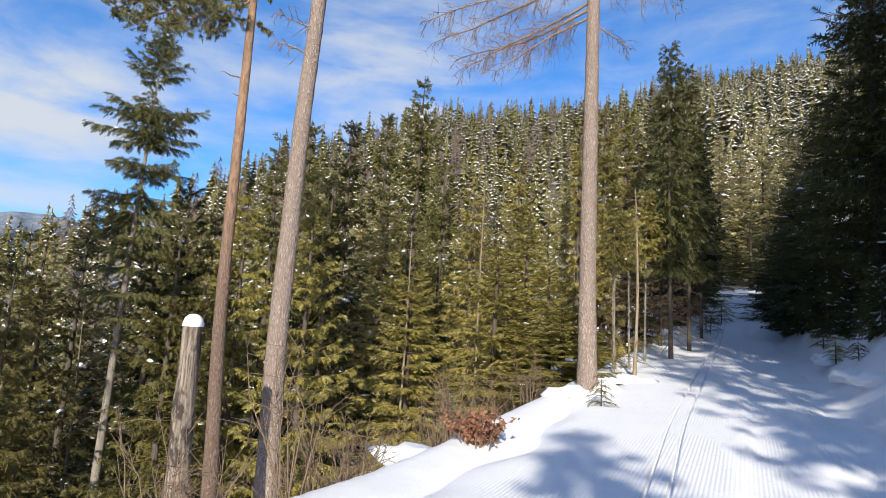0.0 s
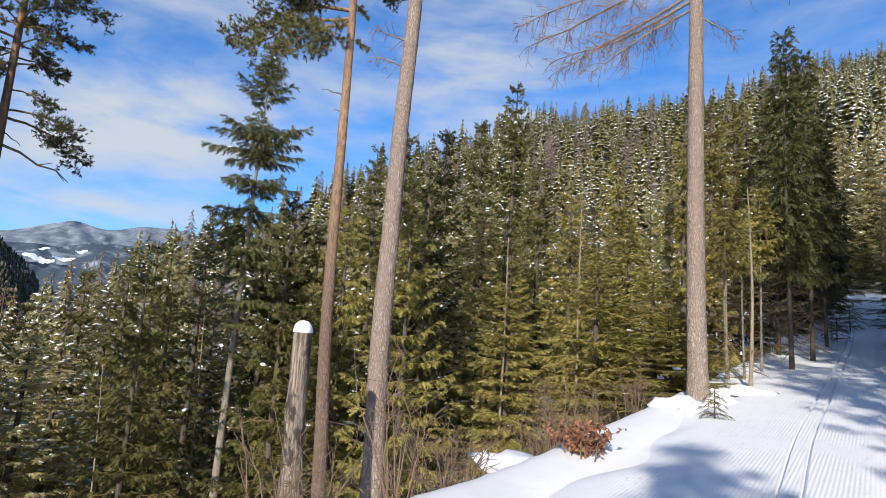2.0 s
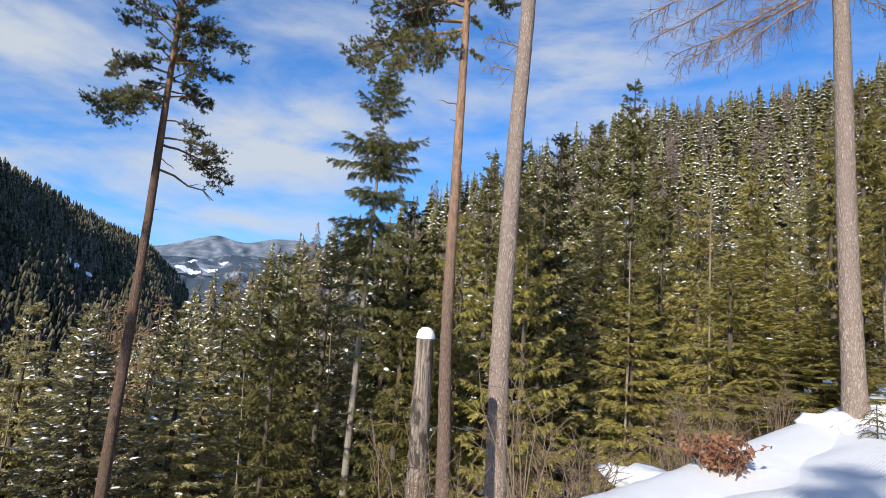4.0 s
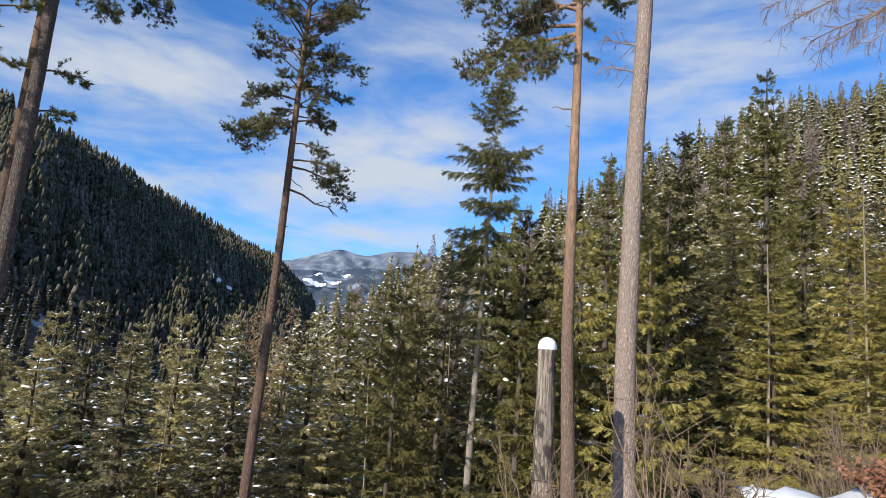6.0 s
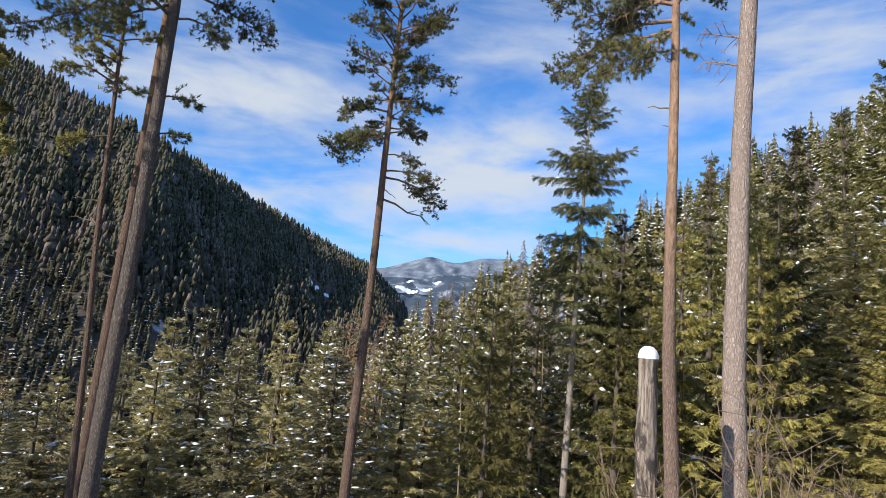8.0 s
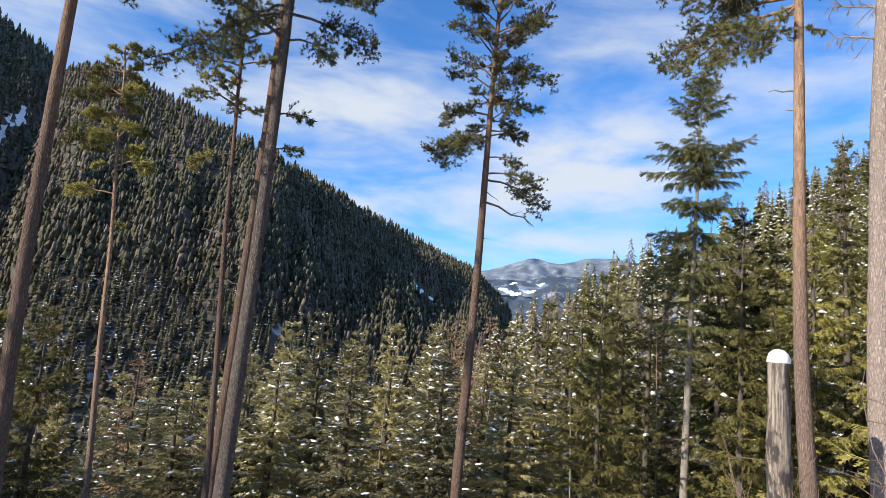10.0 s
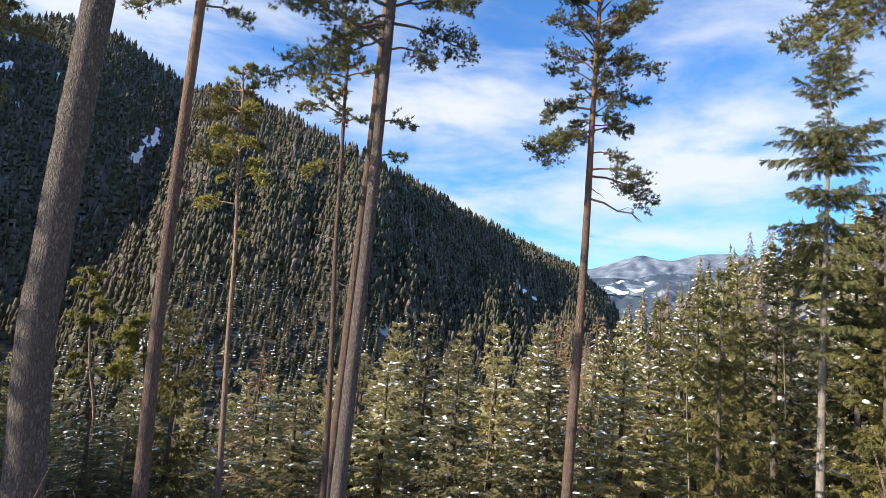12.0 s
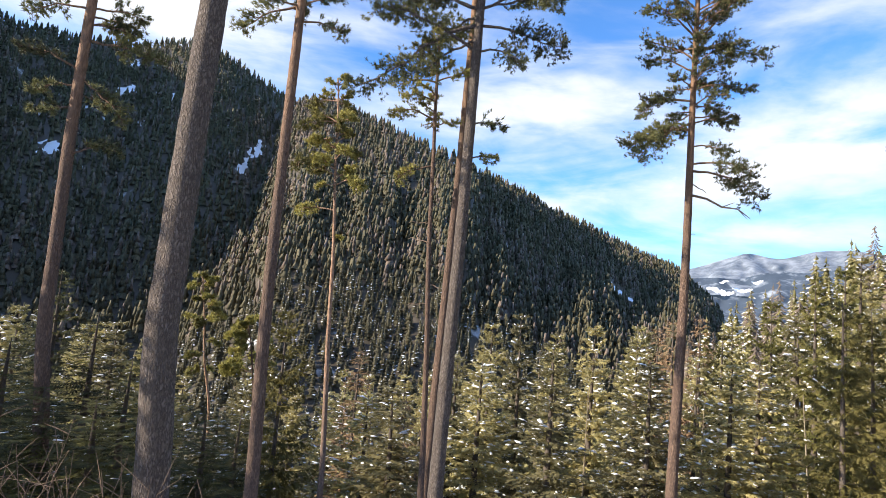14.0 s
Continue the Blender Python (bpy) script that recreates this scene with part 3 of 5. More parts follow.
# All but the pale-stemmed variant wear needles painted dark for shade.
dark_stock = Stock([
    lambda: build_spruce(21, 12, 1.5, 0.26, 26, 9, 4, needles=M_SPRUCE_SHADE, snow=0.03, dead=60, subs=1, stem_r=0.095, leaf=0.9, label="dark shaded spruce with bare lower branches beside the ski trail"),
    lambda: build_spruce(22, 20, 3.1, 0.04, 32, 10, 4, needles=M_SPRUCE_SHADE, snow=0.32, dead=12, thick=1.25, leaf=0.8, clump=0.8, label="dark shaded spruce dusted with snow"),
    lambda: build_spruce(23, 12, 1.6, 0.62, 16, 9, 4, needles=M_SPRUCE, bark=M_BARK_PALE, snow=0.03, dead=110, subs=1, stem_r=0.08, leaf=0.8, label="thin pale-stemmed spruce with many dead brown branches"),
    lambda: build_spruce(24, 20, 3.0, 0.04, 31, 10, 4, needles=M_SPRUCE_SHADE, snow=0.12, dead=12, thick=1.2, leaf=0.8, label="spruce with shade-darkened needles on the slope"),
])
mid_stock = Stock([
    lambda: build_spruce(31, 20, 3.3, 0.03, 30, 17, 3, needles=M_SPRUCE_RIME, snow=0.34, thick=1.15, leaf=0.72, subs=1, clump=1.15, label="olive green spruce with snow lying on its boughs"),
    lambda: build_spruce(32, 20, 2.9, 0.05, 31, 17, 3, needles=M_SPRUCE_RIME, snow=0.80, thick=1.15, leaf=0.72, subs=1, clump=1.25, label="spruce with thick snow on its boughs"),
    lambda: build_spruce(33, 20, 3.4, 0.03, 29, 17, 3, needles=M_SPRUCE_RIME, snow=1.5, thick=1.15, leaf=0.72, subs=1, clump=1.3, label="spruce with heavy white snow on its boughs"),
    lambda: build_spruce(34, 20, 3.0, 0.15, 30, 17, 3, needles=M_SPRUCE_RIME, snow=0.10, thick=1.15, leaf=0.72, subs=1, label="olive green spruce with a bare lower stem"),
])
shade_stock = Stock([
    lambda: build_spruce(35, 20, 2.8, 0.12, 26, 6, 2, snow=0.0, thick=2.0, label="tall unseen spruce behind the walker, placed to cast shade"),
])
bare_stock = Stock([
    lambda: build_spruce(51, 20, 2.6, 0.10, 30, 9, 4, needles=M_LARCH_TWIG, snow=0.0, thick=0.45, droop=0.5, subs=1, name="larch_tree", label="bare grey-brown larch with fine drooping twigs"),
])


def smooth_line(pts, step):
    """A Catmull-Rom line through pts with points about that far apart."""
    out = []
    n = len(pts)
    for i in range(n - 1):
        p0, p1, p2, p3 = pts[max(i - 1, 0)], pts[i], pts[i + 1], pts[min(i + 2, n - 1)]
        k = max(1, int((p2 - p1).length / step))
        for j in range(k):
            t = j / k
            out.append(0.5 * ((2 * p1) + (p2 - p0) * t + (2 * p0 - 5 * p1 + 4 * p2 - p3) * t * t + (3 * p1 - p0 - 3 * p2 + p3) * t ** 3))
    out.append(pts[-1])
    return out


def stem(sh, pts, r0, r1, step=0.18, sides=14, rng=None, rough=0.035, flare=1.25):
    line = smooth_line(pts, step)
    n = len(line)
    rad = [(r0 + (r1 - r0) * (i / (n - 1))) * (1 + (flare - 1) * math.exp(-i * step / 0.5)) for i in range(n)]
    sh.tube(line, rad, sides, True, rough, rng)
    return line


def at_height(line, z):
    best = min(range(len(line)), key=lambda i: abs(line[i].z - z))
    return line[best].copy()


def tuft(sh, p, d, size, rng, blades=9):
    """A brush of needles round the end of a shoot."""
    d = d.normalized()
    side = d.orthogonal().normalized()
    up = d.cross(side)
    for i in range(blades):
        a = rng.uniform(0, 6.283)
        o = side * math.cos(a) + up * math.sin(a)
        w = (d * rng.uniform(0.25, 1.0) + o * rng.uniform(0.5, 1.0)).normalized()
        q = w.cross(o + d * 0.3)
        q = q.normalized() * size * 0.095 if q.length > 1e-4 else side * size * 0.095
        b = p - d * size * rng.uniform(0.0, 0.6)
        e = b + w * size * rng.uniform(0.75, 1.15)
        k = len(sh.v)
        sh.v.extend((b + q, e, b - q))
        sh.f.append((k, k + 1, k + 2))


def pine_limb(wood, leaf, p, tip, r, rng, fine=1.0, leafy_from=0.30, size=0.13, crook=0.10):
    """A crooked limb from p to tip with side shoots that carry tufts in flat, loose clumps."""
    L = (tip - p).length
    seg = 8
    pts = [p.copy()]
    drift = Vector((0, 0, 0))
    for i in range(1, seg + 1):
        u = i / seg
        drift = drift + Vector((rng.uniform(-1, 1), rng.uniform(-1, 1), rng.uniform(-1, 1))) * crook * L * 0.35
        pts.append(p.lerp(tip, u) + drift * math.sin(math.pi * u) + Vector((0, 0, 0.10 * L * math.sin(math.pi * u * 0.9))))
    wood.tube(pts, [r * (1 - 0.85 * i / seg) + 0.004 for i in range(seg + 1)], 5, False)
    n = max(7, int(18 * L * fine))
    for i in range(n):
        w = leafy_from + (1 - leafy_from) * ((i + rng.random()) / n) ** 0.85
        f = min(w * seg, seg - 0.01)
        q = pts[int(f)].lerp(pts[int(f) + 1], f - int(f))
        ax = (pts[int(f) + 1] - pts[int(f)]).normalized()
        sd = ax.orthogonal().normalized()
        sd.rotate(Matrix.Rotation(rng.uniform(0, 6.283), 3, ax))
        sd.z = sd.z * 0.55 + 0.10
        sl = min(0.30 * L, 0.62) * rng.uniform(0.45, 1.1) * (1.2 - 0.5 * w)
        e = q + (ax * 0.5 + sd).normalized() * sl
        wood.tube([q, q.lerp(e, 0.5) + Vector((0, 0, -0.05 * sl)), e], [0.010, 0.007, 0.003], 3, False)
        for j in range(max(4, int(sl / 0.045))):
            u = 1.05 - 0.6 * rng.random() ** 1.3
            c = q.lerp(e, u) + Vector((rng.uniform(-1, 1), rng.uniform(-1, 1), rng.uniform(-0.45, 0.5))) * sl * 0.30
            tuft(leaf, c, (e - q).normalized() + Vector((rng.uniform(-.7, .7), rng.uniform(-.7, .7), rng.uniform(0.0, 0.9))), size * rng.uniform(0.75, 1.2), rng, 11)
    tuft(leaf, pts[-1], pts[-1] - pts[-2], size, rng, 12)
    return pts


def facing(az, right, away, up=0.0):
    """A direction seen from the trail: to the right, away and up, at that bearing."""
    a = radians(az)
    return Vector((math.cos(a) * right - math.sin(a) * away, math.sin(a) * right + math.cos(a) * away, up))


def build_pine(seed, az, r, marks, r0, r1, bark, limbs, label, auto=None, name="pine_tree", stubs=(), size=0.105, leaves=None):
    """A Scots pine: marks are (bearing, elevation) along its stem; limbs are (elevation on the stem, bearing and elevation of the tip);
    auto is (from elevation, to elevation, count, length below, length above) of the limbs that fill the crown."""
    rng = random.Random(seed)
    pts = [spot(a, r, el=e) for a, e in marks]
    foot = spot(marks[0][0], r)
    foot.z -= 0.4
    if foot.z < pts[0].z - 0.3:
        pts = [foot] + pts
    else:
        pts[0] = foot
    ob = thing(name, Matrix.Translation(foot), label, "tree", "tall pines by the trail")
    pts = [p - foot for p in pts]
    bole = Shape()
    line = stem(bole, pts, r0, r1, rng=rng, flare=1.12)
    part("trunk", bole, bark, ob)

    def limb(p, tip):
        wood, leaf = Shape(), Shape()
        pine_limb(wood, leaf, p, tip, 0.012 + 0.012 * (tip - p).length, rng, size=size)
        w = part("limb", wood, bark, ob)
        part("needles", leaf, leaves or M_PINE, w, flat=True)

    out = spot(az, 1.0, z=0.0)
    for i, (e0, a1, e1) in enumerate(limbs):
        p = at_height(line, zof(r, e0) - foot.z)
        tip = spot(a1, r, el=e1) - foot
        limb(p, tip + out * (tip - p).length * rng.uniform(-0.45, 0.45))
    if auto:
        e0, e1, n, L0, L1 = auto
        for i in range(n):
            u = (i + rng.random()) / n
            a = rng.uniform(0, 6.283)
            p = at_height(line, zof(r, e0 + (e1 - e0) * u) - foot.z)
            L = (L0 + (L1 - L0) * u) * rng.uniform(0.7, 1.2)
            limb(p, p + Vector((math.cos(a), math.sin(a), rng.uniform(-0.2, 0.3) + 0.45 * u)).normalized() * L)
    for z, rt, aw, up, L in stubs:
        sh = Shape()
        p = at_height(line, z - foot.z)
        d = facing(az, rt, aw, up)
        side = facing(az, 0.0, 0.4, 0.25)
        q = [p, p + d * L * 0.3 + side * L * 0.08, p + d * L * 0.55 - Vector((0, 0, 0.06 * L)), p + d * L * 0.8 - side * L * 0.1, p + d * L + Vector((0, 0, -0.12 * L))]
        thick = 0.010 + 0.018 * L
        sh.tube(q, [thick, thick * 0.85, thick * 0.7, thick * 0.5, thick * 0.25], 6)
        if L > 0.8:
            for u, up2 in ((2, 0.5), (3, -0.6)):
                sh.tube([q[u], q[u] + (d * 0.7 + Vector((0, 0, up2))).normalized() * L * 0.22], [thick * 0.4, thick * 0.15], 4)
        part("branch_stub", sh, M_TWIG, ob, "broken bare branch stub")
    return ob


def zof(r, el):
    return EYE + r * math.tan(radians(el))


build_pine(101, 20, 13.5, [(19.35, -12.9), (19.85, -1.8), (20.02, 6.1), (20.05, 19.9), (20.08, 28.9), (20.15, 36), (20.1, 41)], 0.165, 0.06, M_BARK_PINE,
           [(29.3, 32.5, 26.9), (28.8, 30.0, 24.7), (31.0, 31.9, 31.2), (28.5, 27.1, 24.3), (29.0, 23.6, 24.9), (27.1, 18.1, 26.4), (29.9, 18.5, 29.2), (30.6, 29.4, 29.7), (31.3, 25.9, 28.9), (31.5, 30.5, 33.0), (32.0, 17.0, 32.5)],
           "tall Scots pine with orange upper bark", auto=(30.5, 40, 16, 2.0, 0.9),
           stubs=[(zof(13.5, 22.2), -1, 0.0, 0.25, 0.55), (zof(13.5, 20.6), -1, -0.3, 0.1, 0.25)])
build_pine(102, 47.3, 19.5, [(47.75, -13.0), (47.45, -0.7), (47.28, 8.0), (47.2, 19.5), (47.05, 30), (46.95, 36)], 0.195, 0.05, M_BARK_RED,
           [(18.5, 52.5, 16.2), (18.8, 51.6, 15.1), (20.9, 51.7, 19.6), (23.4, 51.4, 24.2), (24.2, 51.5, 26.3), (26.1, 51.3, 27.9), (15.2, 41.1, 12.7), (15.5, 42.3, 14.6), (17.0, 44.1, 16.3), (19.2, 43.5, 19.4), (22.0, 42.4, 21.7),
            (25.0, 41.0, 24.6), (25.8, 42.9, 28.2), (27.1, 42.2, 29.6), (22.0, 49.6, 21.9), (20.1, 49.4, 17.8), (28.0, 51.0, 30.5), (29.0, 43.0, 32.0), (30.5, 50.0, 33.5)],
           "tall slender Scots pine with dark red-brown trunk", auto=(18.5, 35.5, 42, 1.35, 1.2),
           stubs=[(zof(19.5, 12.9), 1, 0, -0.30, 1.7), (zof(19.5, 13.8), 1, 0.2, -0.5, 0.5), (zof(19.5, 9.6), 1, 0, 0.1, 0.22), (zof(19.5, 3.2), 1, 0.1, 0.1, 0.25)])
build_pine(103, 68.2, 15, [(68.5, -14.8), (68.35, -2.5), (68.15, 6.8), (68.1, 14.6), (68.05, 22.2), (68.0, 29.2), (67.95, 40)], 0.20, 0.09, M_BARK_OLD,
           [(26.9, 79.6, 20.8), (25.1, 77.9, 26.2), (28.2, 77.8, 27.8), (25.1, 63.4, 23.2), (27.2, 59.7, 25.1), (28.3, 60.0, 29.0), (18.4, 64.5, 18.9), (15.0, 65.2, 15.4), (26.0, 74.8, 22.9), (29.5, 78.5, 31.0), (30.0, 61.0, 32.0), (32.0, 75.0, 34.0)],
           "old Scots pine with flaking grey-brown bark", auto=(27, 38, 15, 2.2, 1.4))
build_pine(104, 70.8, 17, [(69.7, -15.5), (70.1, -6.0), (70.5, 0.7), (70.9, 6.6), (71.2, 14.4), (71.5, 20.8), (71.6, 26)], 0.10, 0.04, M_BARK_RED,
           [(18.4, 75.7, 18.8), (21.8, 75.5, 21.1), (14.4, 74.7, 12.9), (23.7, 74.0, 25.0), (18.2, 69.0, 18.3), (22.7, 70.2, 23.4), (20.2, 74.6, 20.2)], "thin Scots pine with dead side twigs", auto=(18.5, 26, 10, 1.0, 0.7), leaves=M_PINE_LIGHT,
           stubs=[(zof(17, 9), -1, 0, 0.1, 0.6), (zof(17, 5), 1, 0, -0.3, 0.6), (zof(17, 7), -1, 0.4, 0.3, 0.6), (zof(17, 3), 1, -0.3, -0.2, 0.5), (zof(17, 1.5), -1, 0.1, 0.0, 0.6), (zof(17, 11), 1, 0.1, -0.1, 0.5)])
build_pine(105, 69, 17.5, [(69.25, -14.9), (69.0, -2.7), (68.8, 6.7), (68.6, 14.6), (68.5, 22), (68.4, 29.2), (68.3, 36)], 0.16, 0.08, M_BARK_RED, [],
           "slim Scots pine standing behind another", auto=(28.5, 36, 8, 1.4, 0.8))
build_pine(106, 93.5, 9.8, [(93.1, -15.8), (93.9, -3.5), (93.85, 3.7), (93.7, 13.7), (93.4, 24.9), (93.1, 34), (92.9, 42)], 0.255, 0.17, M_BARK_OLD, [],
           "thick old pine trunk with rough furrowed bark", auto=(44, 52, 8, 2.2, 1.6),
           stubs=[(zof(9.8, 17), 1, 0, 0.3, 0.3)])
build_pine(107, 85.3, 14, [(84.8, -16.1), (85.25, -3.0), (85.4, 4.7), (85.45, 15.3), (85.45, 26.9), (85.5, 36)], 0.155, 0.09, M_BARK_BROWN,
           [(26.1, 90.7, 24.1), (25.2, 81.0, 25.1), (26.5, 82.0, 27.1), (26.4, 89.4, 25.7)], "Scots pine with orange-brown stem", auto=(27, 36, 12, 1.5, 0.8))
build_pine(108, 79.6, 22, [(78.5, -14.7), (79.2, -2.6), (79.6, 5.8), (80.2, 13.0), (80.6, 19.2), (80.9, 21.2)], 0.125, 0.03, M_BARK_PINE,
           [(17.3, 83.8, 16.5), (13.9, 83.8, 13.0), (9.1, 83.2, 9.0), (17.4, 78.8, 17.7), (14.9, 77.9, 14.8), (12.6, 78.5, 12.5), (19.2, 83.1, 18.6), (18.9, 79.5, 19.9), (15.9, 83.0, 15.3), (16.2, 79.2, 16.6), (20.2, 81.8, 20.8), (11.5, 81.7, 11.1), (6.8, 78.9, 6.7)],
           "slender young Scots pine with light green crown", auto=(11.5, 21, 22, 1.3, 0.6), size=0.135, leaves=M_PINE_LIGHT)
build_pine(109, 101.8, 16.5, [(100.4, -15.6), (101.7, -4.0), (101.9, 2.7), (102.1, 11.9), (102.1, 22.5), (102.0, 34)], 0.18, 0.09, M_BARK_BROWN,
           [(21.7, 98.0, 22.2), (20.4, 98.8, 20.7), (16.4, 98.7, 13.2), (10.5, 98.4, 10.8), (21.7, 106.1, 20.9), (16.9, 106.3, 18.0), (16.0, 105.1, 14.8), (14.2, 105.2, 13.4), (15.5, 99.9, 14.8)],
           "Scots pine with orange-brown stem and drooping limbs", auto=(19, 32, 12, 1.4, 1.0))
build_pine(110, 89.5, 40, [(88.3, -11.0), (89.3, -5.3), (89.8, -1.4), (90.4, 2.4)], 0.13, 0.03, M_BARK_PINE,
           [(1.5, 91.3, 0.9), (1.5, 89.1, 1.9), (-1.4, 91.2, -1.5), (-1.2, 88.1, -1.3), (-4.3, 90.8, -4.9), (-3.4, 88.2, -3.9), (-5.8, 90.6, -6.3), (-5.8, 88.6, -6.0), (0.1, 90.7, 0.0), (0.1, 89.2, 0.4)],
           "young Scots pine with tiered light green crown", auto=(-2.5, 2.2, 12, 1.3, 0.7), size=0.2, leaves=M_PINE_LIGHT)
build_pine(111, 85.5, 36, [(84.6, -12), (85.4, -5.0), (86.0, -2.2), (86.5, -1.3)], 0.12, 0.03, M_BARK_RED,
           [(-2.6, 87.8, -3.2), (-2.1, 86.8, -1.9), (-4.6, 87.8, -5.7), (-6.1, 87.7, -6.4), (-4.1, 86.8, -4.2), (-5.1, 84.7, -5.0)],
           "young Scots pine with tiered light green crown", auto=(-6, -1.6, 12, 1.5, 0.8), size=0.2, leaves=M_PINE_LIGHT)


def build_larch(seed, az, r, marks, r0, r1, limbs, label, twigs=5):
    """A bare winter larch; limbs are (z, right, away, up, length)."""
    rng = random.Random(seed)
    pts = [spot(a, r, el=e) for a, e in marks]
    foot = spot(marks[0][0], r)
    foot.z -= 0.3
    if foot.z < pts[0].z - 0.4:
        pts = [foot] + pts
    else:
        pts[0] = foot
    ob = thing("larch_tree", Matrix.Translation(foot), label, "tree", "bare larches by the trail")
    pts = [p - foot for p in pts]
    bole = Shape()
    line = stem(bole, pts, r0, r1, rng=rng, flare=1.35)
    part("trunk", bole, M_BARK_LARCH, ob)
    for z, rt, aw, up, L in limbs:
        wood, fine = Shape(), Shape()
        p = at_height(line, z - foot.z)
        cur, dv = p.copy(), facing(az, rt, aw, up).normalized()
        path, seg = [p.copy()], 8
        for i in range(seg):
            dv = (dv + Vector((rng.uniform(-1, 1), rng.uniform(-1, 1), rng.uniform(-1, 0.8))) * 0.13).normalized()
            cur = cur + dv * L / seg
            path.append(cur.copy())
        wood.tube(path, [(0.014 + 0.020 * L / 3) * (1 - 0.85 * i / seg) + 0.003 for i in range(seg + 1)], 6, False)
        for i in range(int(twigs * 4 * L)):
            w = rng.uniform(0.12, 1.0)
            f = min(w * seg, seg - 0.01)
            q = path[int(f)].lerp(path[int(f) + 1], f - int(f))
            ax = (path[int(f) + 1] - path[int(f)]).normalized()
            sd = ax.orthogonal().normalized()
            sd.rotate(Matrix.Rotation(rng.uniform(0, 6.283), 3, ax))
            sl = rng.uniform(0.25, 0.9) * (1.1 - 0.5 * w) * min(1.0, L / 2)
            e = q + (ax * 0.6 + sd + Vector((0, 0, -0.45))).normalized() * sl
            mid = q.lerp(e, 0.5) + Vector((0, 0, 0.05 * sl))
            fine.tube([q, mid, e], [0.008, 0.006, 0.003], 3, False)
            for j in range(4):
                c = mid.lerp(e, rng.random())
                e2 = c + ((e - q).normalized() * 0.5 + Vector((rng.uniform(-1, 1), rng.uniform(-1, 1), rng.uniform(-1.2, 0.3)))).normalized() * sl * rng.uniform(0.25, 0.6)
                fine.tube([c, e2], [0.005, 0.0025], 3, False)
        w = part("limb", wood, M_BARK_LARCH, ob)
        tagged(part("twigs", fine, M_LARCH_TWIG, w, "fine bare brown twigs"), kind="stuff")
    return ob


build_larch(201, 14, 12.0, [(14.6, -13.0), (14.85, -1.5), (14.7, 7.6), (14.4, 20.2), (13.9, 30.0), (13.4, 44)], 0.215, 0.12,
            [(zof(12, 25), -1, 0.2, 0.5, 0.9), (zof(12, 27), -0.9, -0.3, 0.4, 0.9), (zof(12, 35), -1, 0, 0.1, 2.0), (zof(12, 38), 1, 0.1, 0.1, 2.2), (zof(12, 41), -1, 0.5, 0.1, 2.2)],
            "bare larch with straight grey-brown trunk")
build_larch(202, -14, 14.5, [(-13.95, -3.0), (-13.85, 2.9), (-13.8, 11.3), (-13.85, 21.6), (-13.9, 31.2), (-13.9, 42)], 0.215, 0.13,
            [(zof(14.5, 30.8), -1, 0.1, -0.42, 3.9), (zof(14.5, 29.8), -1, -0.1, -0.72, 2.9), (zof(14.5, 31.4), -1, 0.3, -0.55, 3.8), (zof(14.5, 32.2), -1, -0.4, -0.28, 4.4), (zof(14.5, 33.2), -1, 0.0, -0.36, 4.6),
             (zof(14.5, 29.5), 1, 0.1, -0.75, 1.2), (zof(14.5, 33), 1, 0.2, -0.1, 2.4), (zof(14.5, 35), -1, 0.2, 0.0, 3.2), (zof(14.5, 37), 0.9, 0.5, 0.0, 2.6)],
            "bare larch with reddish-brown trunk at the trail edge")


def build_post():
    """A tall hewn stump with a cap of snow."""
    rng = random.Random(7)
    foot = spot(22.05, 9.4)
    foot.z -= 0.3
    top = spot(22.1, 9.4, el=0.1)
    ob = thing("tree_stump", Matrix.Translation(foot), "tall weathered grey debarked stump with a snow cap", "stump")
    sh = Shape()
    pts = [Vector((0, 0, 0)), (top - foot) * 0.35 + Vector((0.03, 0, 0)), (top - foot) * 0.7, top - foot]
    stem(sh, pts, 0.185, 0.135, 0.1, 12, rng, 0.06, 1.1)
    part("trunk", sh, M_STUMP, ob)
    cap = Shape()
    t = top - foot
    n = 12
    rings = [(0.145, -0.02), (0.15, 0.03), (0.125, 0.10), (0.07, 0.15)]
    for rad, z in rings:
        for k in range(n):
            a = 6.283 * k / n
            cap.v.append(t + Vector((math.cos(a) * rad * rng.uniform(0.94, 1.05), math.sin(a) * rad, z)))
    cap.v.append(t + Vector((0, 0, 0.165)))
    for i in range(3):
        for k in range(n):
            cap.f.append((i * n + k, i * n + (k + 1) % n, (i + 1) * n + (k + 1) % n, (i + 1) * n + k))
    for k in range(n):
        cap.f.append((3 * n + k, 3 * n + (k + 1) % n, 4 * n))
    part("snow_cap", cap, M_SNOW, ob, "rounded cap of white snow")
    return ob


def stump_material():
    k = Nodes("weathered_wood")
    co = k.coords()
    grain = k.noise(k.scaled(co, 30, 30, 2.0), 1.0, 6.0, 0.65, 0.6)
    blot = k.noise(k.scaled(co, 5, 5, 2.4), 1.0, 4.0, 0.6)
    c = k.mix(k.span(grain, 0.35, 0.65), (0.10, 0.08, 0.065), (0.34, 0.285, 0.235))
    c = k.mix(k.span(blot, 0.50, 0.60), c, (0.06, 0.05, 0.045))
    c = k.mix(k.span(k.noise(k.scaled(co, 6, 6, 4), 1.0, 2.0), 0.66, 0.74), c, (0.42, 0.25, 0.13))
    return k.surface(c, 0.8, k.bump(grain, 0.8, 0.03), 0.2)


M_STUMP = stump_material()
build_post()

